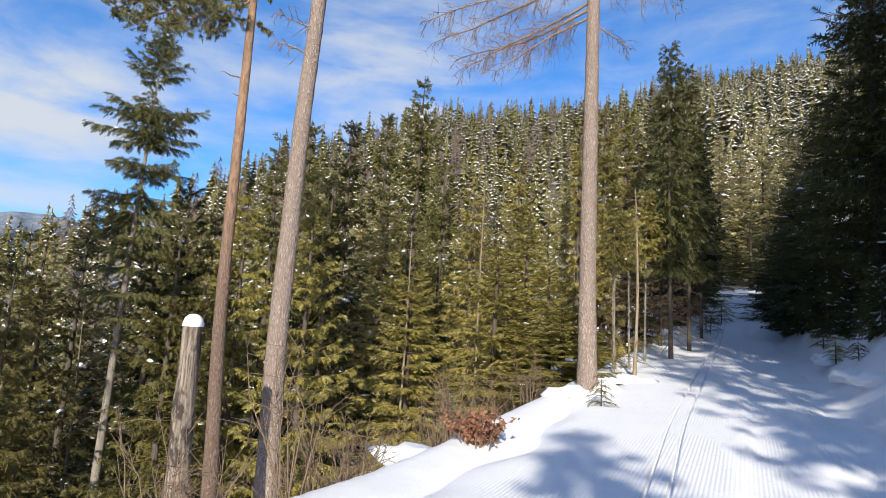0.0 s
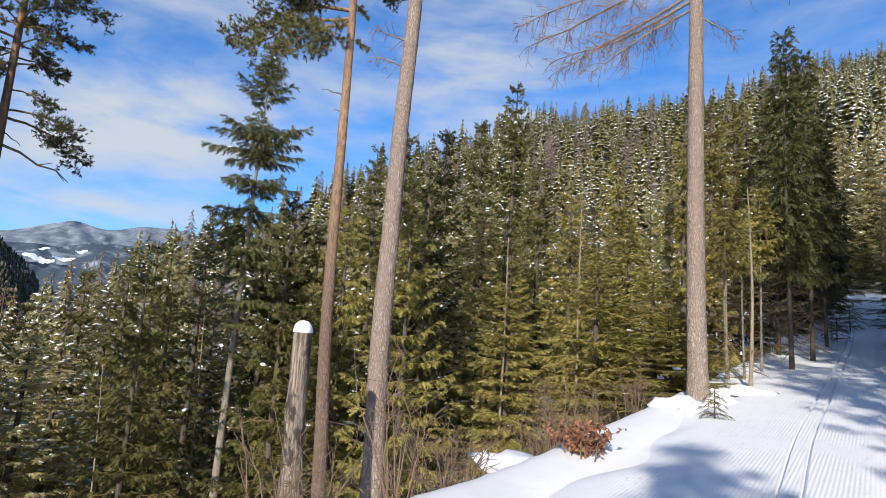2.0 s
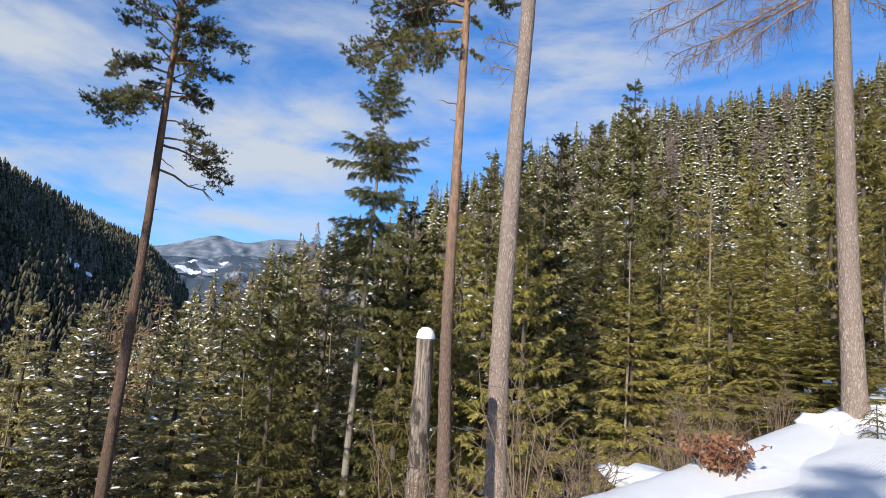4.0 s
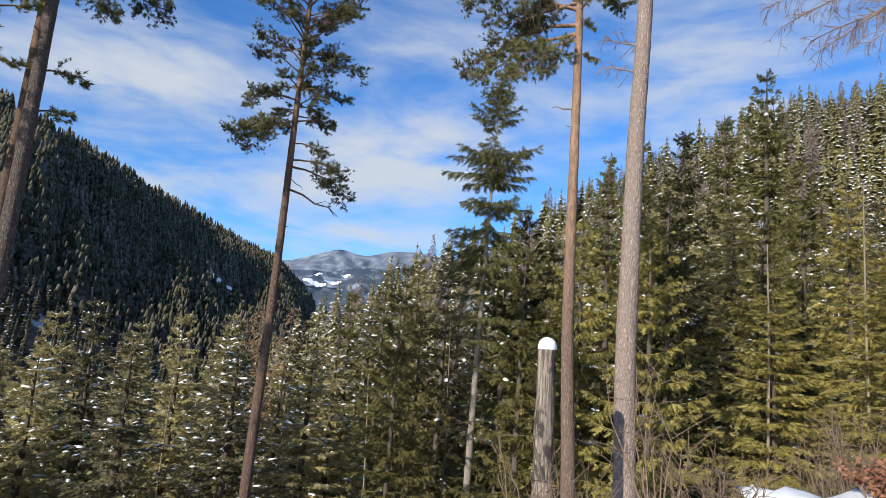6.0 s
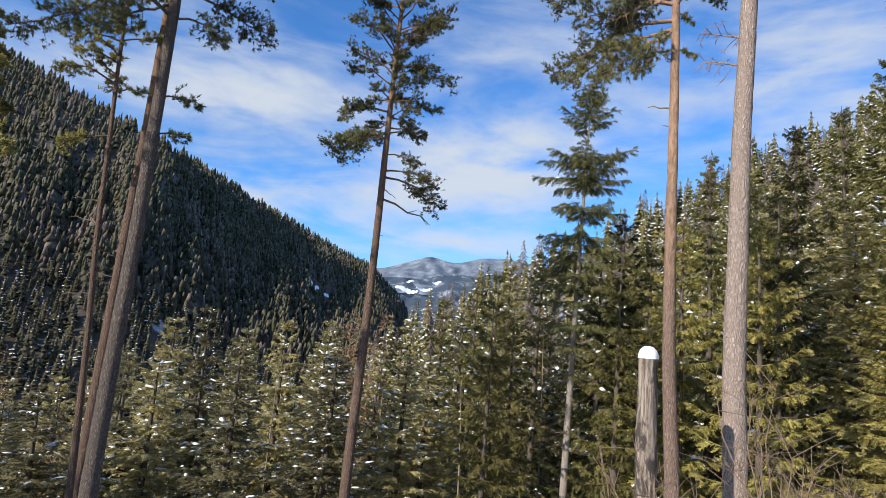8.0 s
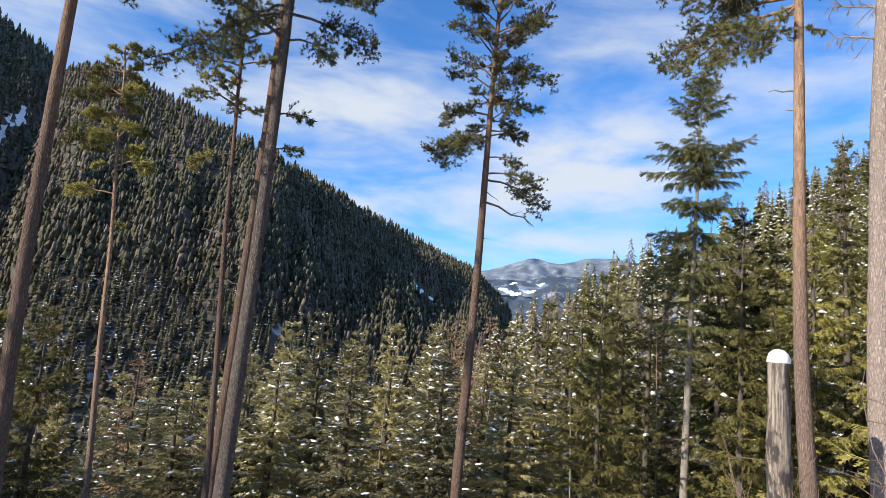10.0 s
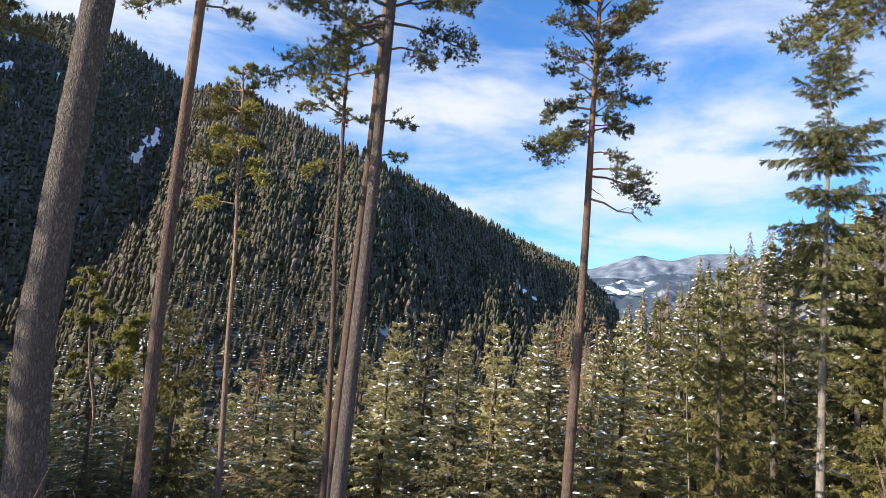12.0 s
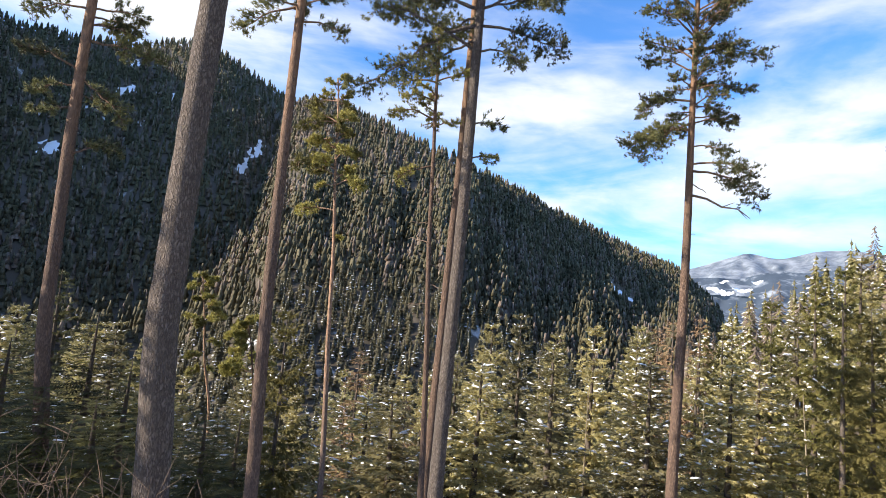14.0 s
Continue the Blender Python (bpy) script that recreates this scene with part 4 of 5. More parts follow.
# spruce with a sparse, tiered top and a pale stem
e_foot = spot(28.2, 23)
e_h = zof(23, 24.4) - e_foot.z
e_lv = [(23.9, 0.30), (23.4, 0.45), (22.8, 0.55), (22.2, 0.65), (21.6, 0.8), (21.0, 1.15), (20.5, 1.1), (18.1, 1.4), (17.6, 1.75), (17.0, 1.95), (16.2, 1.9), (15.5, 1.4), (13.3, 1.8), (12.8, 1.1),
        (10.8, 1.6), (10.0, 1.9), (9.2, 1.7), (8.3, 1.8), (7.2, 1.5), (6.0, 1.6), (4.6, 1.3), (2.5, 1.4), (0.5, 1.2)]
e_tree = build_spruce(41, e_h, 2.0, 0.4, 20, 22, 5, needles=M_PINE, snow=0.22, dead=22, droop=0.45, subs=3, thick=0.8, leaf=0.60, clump=1.0, bark=M_BARK_PALE, stem_r=0.15, label="spruce with a sparse tiered top and a pale bare stem",
                      whorls=[((zof(23, el) - e_foot.z) / e_h, L) for el, L in e_lv])
lean_x = (spot(27.15, 23, z=0.0) - spot(28.2, 23, z=0.0)) / e_h
e_tree.matrix_basis = Matrix.LocRotScale(e_foot, Euler((-lean_x.y, lean_x.x, 0.0)), None)

# spruces by the far bend of the trail, most with shade-darkened needles
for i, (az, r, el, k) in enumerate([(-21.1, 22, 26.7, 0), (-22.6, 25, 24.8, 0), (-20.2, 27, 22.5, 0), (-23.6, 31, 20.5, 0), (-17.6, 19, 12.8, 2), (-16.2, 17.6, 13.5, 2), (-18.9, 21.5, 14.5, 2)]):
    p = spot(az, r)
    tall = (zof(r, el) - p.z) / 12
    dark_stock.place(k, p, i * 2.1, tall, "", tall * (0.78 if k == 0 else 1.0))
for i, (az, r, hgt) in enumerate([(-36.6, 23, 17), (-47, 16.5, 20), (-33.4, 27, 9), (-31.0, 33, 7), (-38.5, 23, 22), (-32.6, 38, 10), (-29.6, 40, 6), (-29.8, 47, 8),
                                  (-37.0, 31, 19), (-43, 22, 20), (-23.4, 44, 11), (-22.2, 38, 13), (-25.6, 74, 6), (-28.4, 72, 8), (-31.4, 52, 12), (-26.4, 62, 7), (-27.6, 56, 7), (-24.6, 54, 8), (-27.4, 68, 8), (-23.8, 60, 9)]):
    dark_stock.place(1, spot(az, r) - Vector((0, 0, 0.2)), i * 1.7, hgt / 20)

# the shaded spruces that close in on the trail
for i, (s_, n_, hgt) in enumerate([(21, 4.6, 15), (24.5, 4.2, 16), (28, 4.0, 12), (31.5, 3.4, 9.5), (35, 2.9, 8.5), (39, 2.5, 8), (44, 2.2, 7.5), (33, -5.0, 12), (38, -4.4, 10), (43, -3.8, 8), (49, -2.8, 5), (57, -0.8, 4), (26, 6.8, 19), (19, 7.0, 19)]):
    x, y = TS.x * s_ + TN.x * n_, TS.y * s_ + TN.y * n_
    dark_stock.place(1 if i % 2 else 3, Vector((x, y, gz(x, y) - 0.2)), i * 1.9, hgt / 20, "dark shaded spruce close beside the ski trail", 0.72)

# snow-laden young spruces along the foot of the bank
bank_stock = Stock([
    lambda: build_spruce(26, 3, 1.0, 0.03, 13, 10, 4, needles=M_SPRUCE_SHADE, snow=0.9, clump=0.75, thick=0.8, leaf=0.8, subs=1, label="small young spruce with shade-darkened needles and snow on the bank beside the trail"),
    lambda: build_spruce(28, 3, 0.8, 0.03, 12, 10, 4, needles=M_SPRUCE_SHADE, snow=0.7, clump=0.7, thick=0.8, leaf=0.8, subs=1, label="small young spruce with shade-darkened needles and snow on the bank beside the trail"),
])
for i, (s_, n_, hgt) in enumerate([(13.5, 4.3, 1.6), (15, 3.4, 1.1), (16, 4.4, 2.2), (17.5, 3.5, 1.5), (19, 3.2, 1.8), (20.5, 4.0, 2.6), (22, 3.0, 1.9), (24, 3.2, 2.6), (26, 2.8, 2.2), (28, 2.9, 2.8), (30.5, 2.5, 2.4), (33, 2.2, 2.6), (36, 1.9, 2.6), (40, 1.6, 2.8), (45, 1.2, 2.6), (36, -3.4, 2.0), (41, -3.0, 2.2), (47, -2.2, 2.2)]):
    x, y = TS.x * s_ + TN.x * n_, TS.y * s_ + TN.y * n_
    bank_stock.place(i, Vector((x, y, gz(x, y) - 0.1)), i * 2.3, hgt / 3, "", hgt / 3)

# forest wall on the slope below the trail
ENV_AZ = (-16, -12, -8, -4, 0, 5, 10, 16, 22, 27, 31, 34, 37, 40, 44, 47, 54, 60, 66, 72, 80, 90, 100, 110)
ENV_EL = (21, 17, 14, 15, 14, 16, 18.5, 17, 13, 10.5, 10, 8.5, 6.3, 4.3, 2.8, 2, 0.9, 0.7, -0.5, -4.5, -3.0, -4.0, 0.0, 1.0)
placed = []


def grow(k, p, turn, hgt, needles=None):
    """A near spruce of that height, from the tall or the short stock."""
    label = "dark green spruce with little snow on its boughs" if needles else ""
    if hgt > 15:
        return near_stock.place(k, p - Vector((0, 0, 0.2)), turn, hgt / 20, label, 0.0, needles)
    return short_stock.place(k, p - Vector((0, 0, 0.2)), turn, hgt / 12, label, 0.0, needles)


def free(p, gap):
    return all((p.x - q[0]) ** 2 + (p.y - q[1]) ** 2 > gap * gap for q in placed)


NAMED = [  # bearing, range, top elevation, variant, deep green or not
    (2.8, 36, 25.0, 2, 1), (9.6, 32, 20.6, 0, 1), (3.4, 23, 12.6, 3, 0), (-2.8, 25, 15.0, 1, 0), (-8.2, 21, 12.5, 0, 0), (-15.2, 26, 22.3, 1, 0), (-17.0, 29, 22.0, 3, 0), (-13.0, 24, 20.0, 0, 0),
    (16.2, 28, 18.4, 1, 1), (12.6, 19.5, 13.0, 2, 0), (10.9, 25, 15.0, 1, 1), (-5.4, 19, 9.5, 2, 0), (2.6, 18.5, 7.0, 0, 0), (-10.5, 18.5, 8.0, 3, 0), (18.5, 23, 13.0, 0, 0), (23.5, 27, 12.6, 1, 1),
    (31.0, 30, 9.5, 1, 0), (6.0, 36, 21.5, 0, 1), (13.4, 38, 19.9, 0, 1), (-7.2, 33, 17.5, 1, 0), (33.5, 26, 4.0, 0, 0), (-11.6, 16.5, 4.5, 0, 0),
    (36.8, 38, 6.6, 1, 0), (39.8, 42, 4.6, 0, 1), (50.4, 44, 1.2, 1, 0), (54.1, 40, 1.1, 0, 0), (57.4, 46, -0.2, 3, 0), (61.0, 42, 1.4, 1, 0), (63.6, 40, 0.3, 3, 0), (82.8, 30, 0.1, 2, 0),
    (43.5, 40, 1.5, 2, 1), (34.8, 36, 7.6, 0, 0), (25.6, 25, 10.0, 1, 1), (21.0, 25, 11.0, 3, 1), (0.2, 30, 17.0, 1, 1),
]
for i, (az, r, el, k, deep) in enumerate(NAMED):
    p = spot(az, r)
    if az > 45 and r > 35:
        mid_stock.place(k, p - Vector((0, 0, 0.2)), i * 1.3, (zof(r, el) - p.z) / 20, "", 1.15)
    else:
        grow(k, p, i * 1.3, zof(r, el) - p.z, M_SPRUCE_DEEP if deep else None)
    placed.append((p.x, p.y))

for i, (az, r, el) in enumerate([(75.9, 34, -2.8), (47.2, 62, 2.2), (45.2, 70, 2.6), (48.6, 66, 1.4), (71.0, 40, -7.0)]):
    p = spot(az, r)
    bare_stock.place(0, p - Vector((0, 0, 0.2)), i * 1.9, (zof(r, el) - p.z) / 20)
    placed.append((p.x, p.y))
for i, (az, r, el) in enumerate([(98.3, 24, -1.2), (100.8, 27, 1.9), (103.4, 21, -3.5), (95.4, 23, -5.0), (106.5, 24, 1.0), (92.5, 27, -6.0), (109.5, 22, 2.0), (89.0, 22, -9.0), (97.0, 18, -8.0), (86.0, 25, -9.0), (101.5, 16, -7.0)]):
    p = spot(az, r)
    dark_stock.place(3, p - Vector((0, 0, 0.2)), i * 1.9, (zof(r, el) - p.z) / 20, "spruce with shade-darkened needles on the slope")
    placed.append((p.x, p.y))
frng = random.Random(5)
count = 0
for tries in range(6000):
    az = frng.uniform(-8, 112)
    r = math.sqrt(frng.uniform(17 ** 2, 66 ** 2))
    if 24 < az < 31 and r < 25 or 7.4 < az < 10.2 and r < 27 or az > 36 and r < 27 or az > 62 and r < 24:
        continue
    p = spot(az, r)
    if not free(p, 3.4 if r < 33 else 5.0):
        continue
    el = float(np.interp(az, ENV_AZ, ENV_EL)) - 0.6 - abs(frng.gauss(0, 3.2 if az < 42 else 2.0))
    hgt = zof(r, el) - p.z
    if not 7 < hgt < 25:
        continue
    placed.append((p.x, p.y))
    count += 1
    if r < 27:
        grow(frng.choice((0, 1, 2, 3)), p, frng.uniform(0, 6), hgt)
    else:
        mid_stock.place(frng.choice((0, 1, 1, 2, 2, 3)), p - Vector((0, 0, 0.2)), frng.uniform(0, 6), hgt / 20, "", max(hgt / 20, 0.8) * frng.uniform(1.1, 1.4))
# snowy trees on the hillside ahead
for tries in range(1500):
    az = frng.uniform(-31, 46)
    r = math.sqrt(frng.uniform(60 ** 2, 72 ** 2))
    p = spot(az, r)
    if not free(p, 5.0):
        continue
    placed.append((p.x, p.y))
    count += 1
    mid_stock.place(frng.choice((1, 2, 2, 0)), p - Vector((0, 0, 0.2)), frng.uniform(0, 6), frng.uniform(0.6, 0.9))
print("forest trees", count)


def build_pole(seed, az, r, top, r0):
    """A thin dead spruce pole with short snapped twigs."""
    rng = random.Random(seed)
    foot = spot(az, r) - Vector((0, 0, 0.3))
    h = zof(r, top) - foot.z
    ob = thing("dead_spruce", Matrix.Translation(foot), "thin pale dead spruce pole with snapped twigs", "tree", "dead poles in the wood")
    pole = Shape()
    line = stem(pole, [Vector((0, 0, 0)), Vector((rng.uniform(-.1, .1), rng.uniform(-.1, .1), h * 0.5)), Vector((rng.uniform(-.15, .15), rng.uniform(-.15, .15), h))], r0, 0.012, 0.4, 8, rng, 0.05, 1.1)
    part("trunk", pole, M_POLE, ob)
    bare = Shape()
    for i in range(46):
        p = line[int(len(line) * rng.uniform(0.15, 0.99)) - 1]
        a = rng.uniform(0, 6.283)
        d = Vector((math.cos(a), math.sin(a), rng.uniform(-0.5, 0.2))) * rng.uniform(0.15, 0.7)
        bare.tube([p, p + d * 0.5 + Vector((0, 0, 0.02)), p + d], [0.010, 0.007, 0.003], 3, False)
    tagged(part("dead_branches", bare, M_TWIG, ob, "snapped grey-brown twigs"), kind="stuff")
    return ob


M_POLE = bark_material("bare_pale_wood", (0.36, 0.30, 0.22), (0.20, 0.16, 0.11), None, sx=30.0, sz=6.0, depth=0.01)
for i, (az, r, top, r0) in enumerate([(3.35, 18.3, 10.2, 0.05), (-3.7, 19.0, 14.6, 0.05), (-18.0, 17.2, 14.5, 0.06), (-16.4, 18.5, 12.0, 0.05), (30.4, 26, 2.0, 0.07), (54.6, 37, -5.0, 0.09), (59.0, 38, -2.0, 0.08), (74.2, 30, -6.5, 0.08), (37.5, 27, -3.5, 0.06), (45.0, 31, -5.0, 0.06)]):
    build_pole(900 + i, az, r, top, r0)


# ---- far forests ----
def far_template(levels, n, seed, spread=0.23, slim=0.30, snow=0.0, base=0.04, core=0.0):
    """A small spruce of kite-shaped boughs, of height 1, with lumps of snow on some of them (material 1)."""
    rng = random.Random(seed)
    v, f, m = [], [], []
    for i in range(levels):
        u0 = base + (0.97 - base) * i / levels
        L = spread * (1 - u0) ** 0.85 * rng.uniform(0.75, 1.15) + 0.010
        a0 = rng.uniform(0, 6.28)
        for k in range(n if u0 < 0.8 else max(3, n - 2)):
            a = a0 + k * 6.283 / n + rng.uniform(-0.35, 0.35)
            q = L * rng.uniform(0.55, 1.25)
            u = u0 + rng.uniform(-0.02, 0.02)
            dz = -q * rng.uniform(0.15, 0.5)
            c, s = math.cos(a), math.sin(a)
            w = q * slim * rng.uniform(0.8, 1.2)
            o = len(v)
            v += [(0, 0, u + 0.035), (c * q * 0.55 - s * w, s * q * 0.55 + c * w, u + dz * 0.8), (c * q, s * q, u + dz), (c * q * 0.55 + s * w, s * q * 0.55 - c * w, u + dz * 0.8)]
            f += [(o, o + 1, o + 2), (o, o + 2, o + 3)]
            m += [0, 0]
            if rng.random() < snow and u0 < 0.93:
                p0, p1, wide, lift = rng.uniform(0.25, 0.5), rng.uniform(0.8, 1.05), w * rng.uniform(0.6, 1.1), 0.008 + 0.06 * q
                o = len(v)
                mid = 0.5 * (p0 + p1)
                v += [(c * q * p0, s * q * p0, u + dz * p0 + 0.01), (c * q * mid - s * wide, s * q * mid + c * wide, u + dz * mid),
                      (c * q * p1, s * q * p1, u + dz * p1), (c * q * mid + s * wide, s * q * mid - c * wide, u + dz * mid), (c * q * mid, s * q * mid, u + dz * mid + lift)]
                f += [(o, o + 1, o + 4), (o + 1, o + 2, o + 4), (o + 2, o + 3, o + 4), (o + 3, o, o + 4)]
                m += [1] * 4
    if core:
        o = len(v)
        cv, cf, cm = cone_template(seed + 500, spread * core, 5, 5, 0.8)
        v += [tuple(q) for q in cv]
        f += [tuple(int(i) + o for i in q) for q in cf]
        m += [0] * len(cf)
    o = len(v)
    for k in range(3):
        v.append((0.012 * math.cos(k * 2.094), 0.012 * math.sin(k * 2.094), 0.88))
    v.append((0, 0, 0.985))
    f += [(o, o + 1, o + 3), (o + 1, o + 2, o + 3), (o + 2, o, o + 3)]
    m += [0] * 3
    return np.array(v), np.array(f), np.array(m, dtype=np.int32)


def far_forest(name, templates, places, mat, label):
    """Many far trees joined into one mesh; places are rows of x, y, z, height, turn, width."""
    vs, fs, ms, o = [], [], [], 0
    for i, (x, y, z, h, a, w) in enumerate(places):
        v, f, m = templates[i % len(templates)]
        c, s = math.cos(a) * h * w, math.sin(a) * h * w
        vs.append(np.stack([x + v[:, 0] * c - v[:, 1] * s, y + v[:, 0] * s + v[:, 1] * c, z + v[:, 2] * h], 1))
        fs.append(f + o)
        ms.append(m)
        o += len(v)
    vs, fs = np.concatenate(vs), np.concatenate(fs)
    me = bpy.data.meshes.new(name)
    me.vertices.add(len(vs))
    me.vertices.foreach_set("co", vs.ravel())
    me.loops.add(fs.size)
    me.loops.foreach_set("vertex_index", fs.ravel().astype(np.int32))
    me.polygons.add(len(fs))
    me.polygons.foreach_set("loop_start", np.arange(0, fs.size, 3, dtype=np.int32))
    me.materials.append(mat)
    me.materials.append(M_SNOW)
    me.polygons.foreach_set("material_index", np.concatenate(ms))
    me.update(calc_edges=True)
    me.validate()
    return tagged(new(name, me), label, "forest", "", "stuff")


def far_needles(name, dark, light):
    k = Nodes(name)
    c = k.mix(k.noise(k.coords(), 0.11, 2.0), dark, light)
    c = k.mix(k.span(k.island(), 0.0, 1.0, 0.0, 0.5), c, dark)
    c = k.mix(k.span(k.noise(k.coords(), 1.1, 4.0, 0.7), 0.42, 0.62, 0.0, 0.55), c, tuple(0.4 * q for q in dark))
    return k.surface(c, 0.7, None, 0.2, 0.2)


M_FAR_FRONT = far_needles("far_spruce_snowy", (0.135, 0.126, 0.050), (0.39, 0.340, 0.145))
# Darker, bluer base than the hillside's: valley shade and haze put into the colour.
M_FAR_OPP = far_needles("far_spruce_hazed", (0.080, 0.076, 0.047), (0.240, 0.208, 0.124))
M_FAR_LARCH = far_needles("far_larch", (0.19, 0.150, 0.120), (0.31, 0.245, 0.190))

hill_t = [far_template(14, 6, q, 0.21, 0.28, 0.32 + 0.10 * q, core=0.6) for q in range(6)]
hill_near_t = [far_template(22, 7, q + 10, 0.21, 0.24, 0.32 + 0.10 * q, core=0.6) for q in range(6)]
frost_t = [far_template(16, 7, q + 90, 0.21, 0.28, 0.95, core=0.6) for q in range(4)]
opp_t = [cone_template(q + 20, 0.24 + 0.016 * q, 3, 7) for q in range(6)]
opp_near_t = [far_template(9, 6, q + 60, 0.24, 0.40, 0.30 if q % 2 else 0.06, core=0.85) for q in range(6)]
bare_t = [far_template(18, 7, q + 80, 0.20, 0.07) for q in range(3)]
larch_t = [cone_template(q + 40, 0.24 + 0.03 * q, 3, 7) for q in range(3)]


def scatter(a0, a1, r0, r1, gap, hmin, hmax, seed, keep=None):
    rng = np.random.RandomState(seed)
    out = []
    r = r0
    while r < r1:
        n = int(radians(a1 - a0) * r / gap)
        az = a0 + (a1 - a0) * (np.arange(n) + rng.uniform(0, 1, n)) / n
        rr = r + rng.uniform(-0.5, 0.5, n) * gap
        x, y = -rr * np.sin(np.radians(az)), rr * np.cos(np.radians(az))
        z = ground_z(x, y)
        h = rng.uniform(hmin, hmax, n)
        for q in range(n):
            if keep is None or keep(az[q], rr[q], z[q], rng):
                out.append((x[q], y[q], z[q] - 0.3, h[q], rng.uniform(0, 6.28), rng.uniform(0.65, 1.3)))
        r += gap
    return out


hill = scatter(-42, 50, 74, 285, 5.0, 8, 18, 1)
frosted = [p for p in hill if p[0] > 0.36 * p[1] and math.hypot(p[0], p[1]) < 215]
hl = [p for i, p in enumerate(hill) if i % 4 == 3 and p not in frosted]
hn = [p for i, p in enumerate(hill) if i % 4 != 3 and p not in frosted]
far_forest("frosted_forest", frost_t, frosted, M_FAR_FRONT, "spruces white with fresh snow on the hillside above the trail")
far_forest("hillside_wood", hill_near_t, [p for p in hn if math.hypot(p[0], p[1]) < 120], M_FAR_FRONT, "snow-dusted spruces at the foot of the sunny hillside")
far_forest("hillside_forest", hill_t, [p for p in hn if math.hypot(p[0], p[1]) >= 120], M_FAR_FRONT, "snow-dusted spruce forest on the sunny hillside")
far_forest("hillside_larches", bare_t, hl, M_FAR_LARCH, "bare brown larches among the hillside spruces")


def range_at(az, el):
    """The range at which the valley side is seen at that bearing and elevation."""
    r = np.arange(220.0, 1350.0, 4.0)
    z = ground_z(-r * math.sin(radians(az)), r * math.cos(radians(az)))
    seen = np.degrees(np.arctan2(z - EYE, r)) >= el
    return float(r[np.argmax(seen)])


FIELDS = [  # snow clearings on the valley side: bearing and elevation of two ends, half width in metres
    (88.2, 11.6, 87.3, 13.1, 5.0), (87.3, 13.1, 86.3, 14.6, 9.0), (53.0, 4.4, 51.5, 3.9, 9.0), (51.5, 3.9, 50.6, 3.0, 5.0), (50.6, 3.0, 49.0, 1.9, 7.0),
    (98.0, 18.6, 97.6, 19.4, 9.0), (98.6, 16.2, 97.4, 17.2, 12.0), (103.4, 11.2, 102.4, 10.4, 8.0), (101.6, 10.4, 100.4, 9.8, 7.0), (94.6, 16.6, 94.2, 17.4, 5.0),
]
FIELDS = [((a0, range_at(a0, e0)), (a1, range_at(a1, e1)), w) for a0, e0, a1, e1, w in FIELDS]


def flat_spot(az, r):
    return np.array([-r * math.sin(radians(az)), r * math.cos(radians(az))])


def opp_keep(az, r, z, rng):
    p = flat_spot(az, r)
    for (a0, r0), (a1, r1), w in FIELDS:
        p0, p1 = flat_spot(a0, r0), flat_spot(a1, r1)
        t = np.clip(np.dot(p - p0, p1 - p0) / np.dot(p1 - p0, p1 - p0), 0, 1)
        if np.linalg.norm(p - p0 - t * (p1 - p0)) < w * (0.75 + 0.4 * math.sin(t * 9 + a0)):
            return rng.rand() < 0.06
    return rng.rand() < 0.95


def build_field(end0, end1, half):
    """An open strip of snow laid on the valley side."""
    p0, p1 = flat_spot(*end0), flat_spot(*end1)
    d = (p1 - p0) / np.linalg.norm(p1 - p0)
    n = np.array([-d[1], d[0]])
    sh = Shape()
    for i in range(25):
        t = i / 24
        w = half * (0.8 + 0.35 * math.sin(t * 9 + end0[0]) + 0.25 * math.sin(t * 23 + end0[1])) * (0.25 + 0.75 * math.sin(math.pi * min(max(t, 0.04), 0.96)) ** 0.6)
        for j in range(5):
            q = p0 + (p1 - p0) * t + n * w * (j / 2 - 1)
            sh.v.append(Vector((q[0], q[1], gz(q[0], q[1]) + 0.8)))
    for i in range(24):
        for j in range(4):
            a = i * 5 + j
            sh.f.append((a, a + 1, a + 6, a + 5))
    ob = new("snow_field", sh.mesh("snow_field", M_SNOW))
    return tagged(ob, "open snow clearing between the trees of the valley side", "snow field", "snow clearings", "structure")


for end0, end1, half in FIELDS:
    build_field(end0, end1, half)
opp_near = scatter(43, 116, 190, 340, 4.6, 6, 13, 2, opp_keep)
opp = scatter(43, 112, 340, 520, 5.0, 6, 13, 5, opp_keep) + scatter(43, 112, 520, 1000, 7.4, 7, 15, 3, opp_keep) + scatter(43, 58, 1000, 1450, 11, 10, 17, 4, opp_keep) + scatter(82, 110, 1000, 1330, 11, 10, 17, 6, opp_keep)
def larchy(i, p):
    """Larches stand in loose groups among the spruces, more of them high on the spur."""
    az, r = math.degrees(math.atan2(-p[0], p[1])), math.hypot(p[0], p[1])
    share = 0.10 + 0.35 * float(smooth(0.48, 0.7, noise.noise(Vector((p[0], p[1], 0)) * 0.013) * 0.6 + 0.5)) + 0.22 * float(smooth(66, 72, az) * smooth(88, 84, az) * smooth(520, 650, r))
    return (i * 0.6180339) % 1.0 < share


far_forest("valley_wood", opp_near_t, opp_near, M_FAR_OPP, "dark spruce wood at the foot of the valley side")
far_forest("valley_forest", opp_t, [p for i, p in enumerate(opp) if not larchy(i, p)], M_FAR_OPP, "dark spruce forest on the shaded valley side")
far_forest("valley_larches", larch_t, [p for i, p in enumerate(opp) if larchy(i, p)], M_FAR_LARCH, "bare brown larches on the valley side")


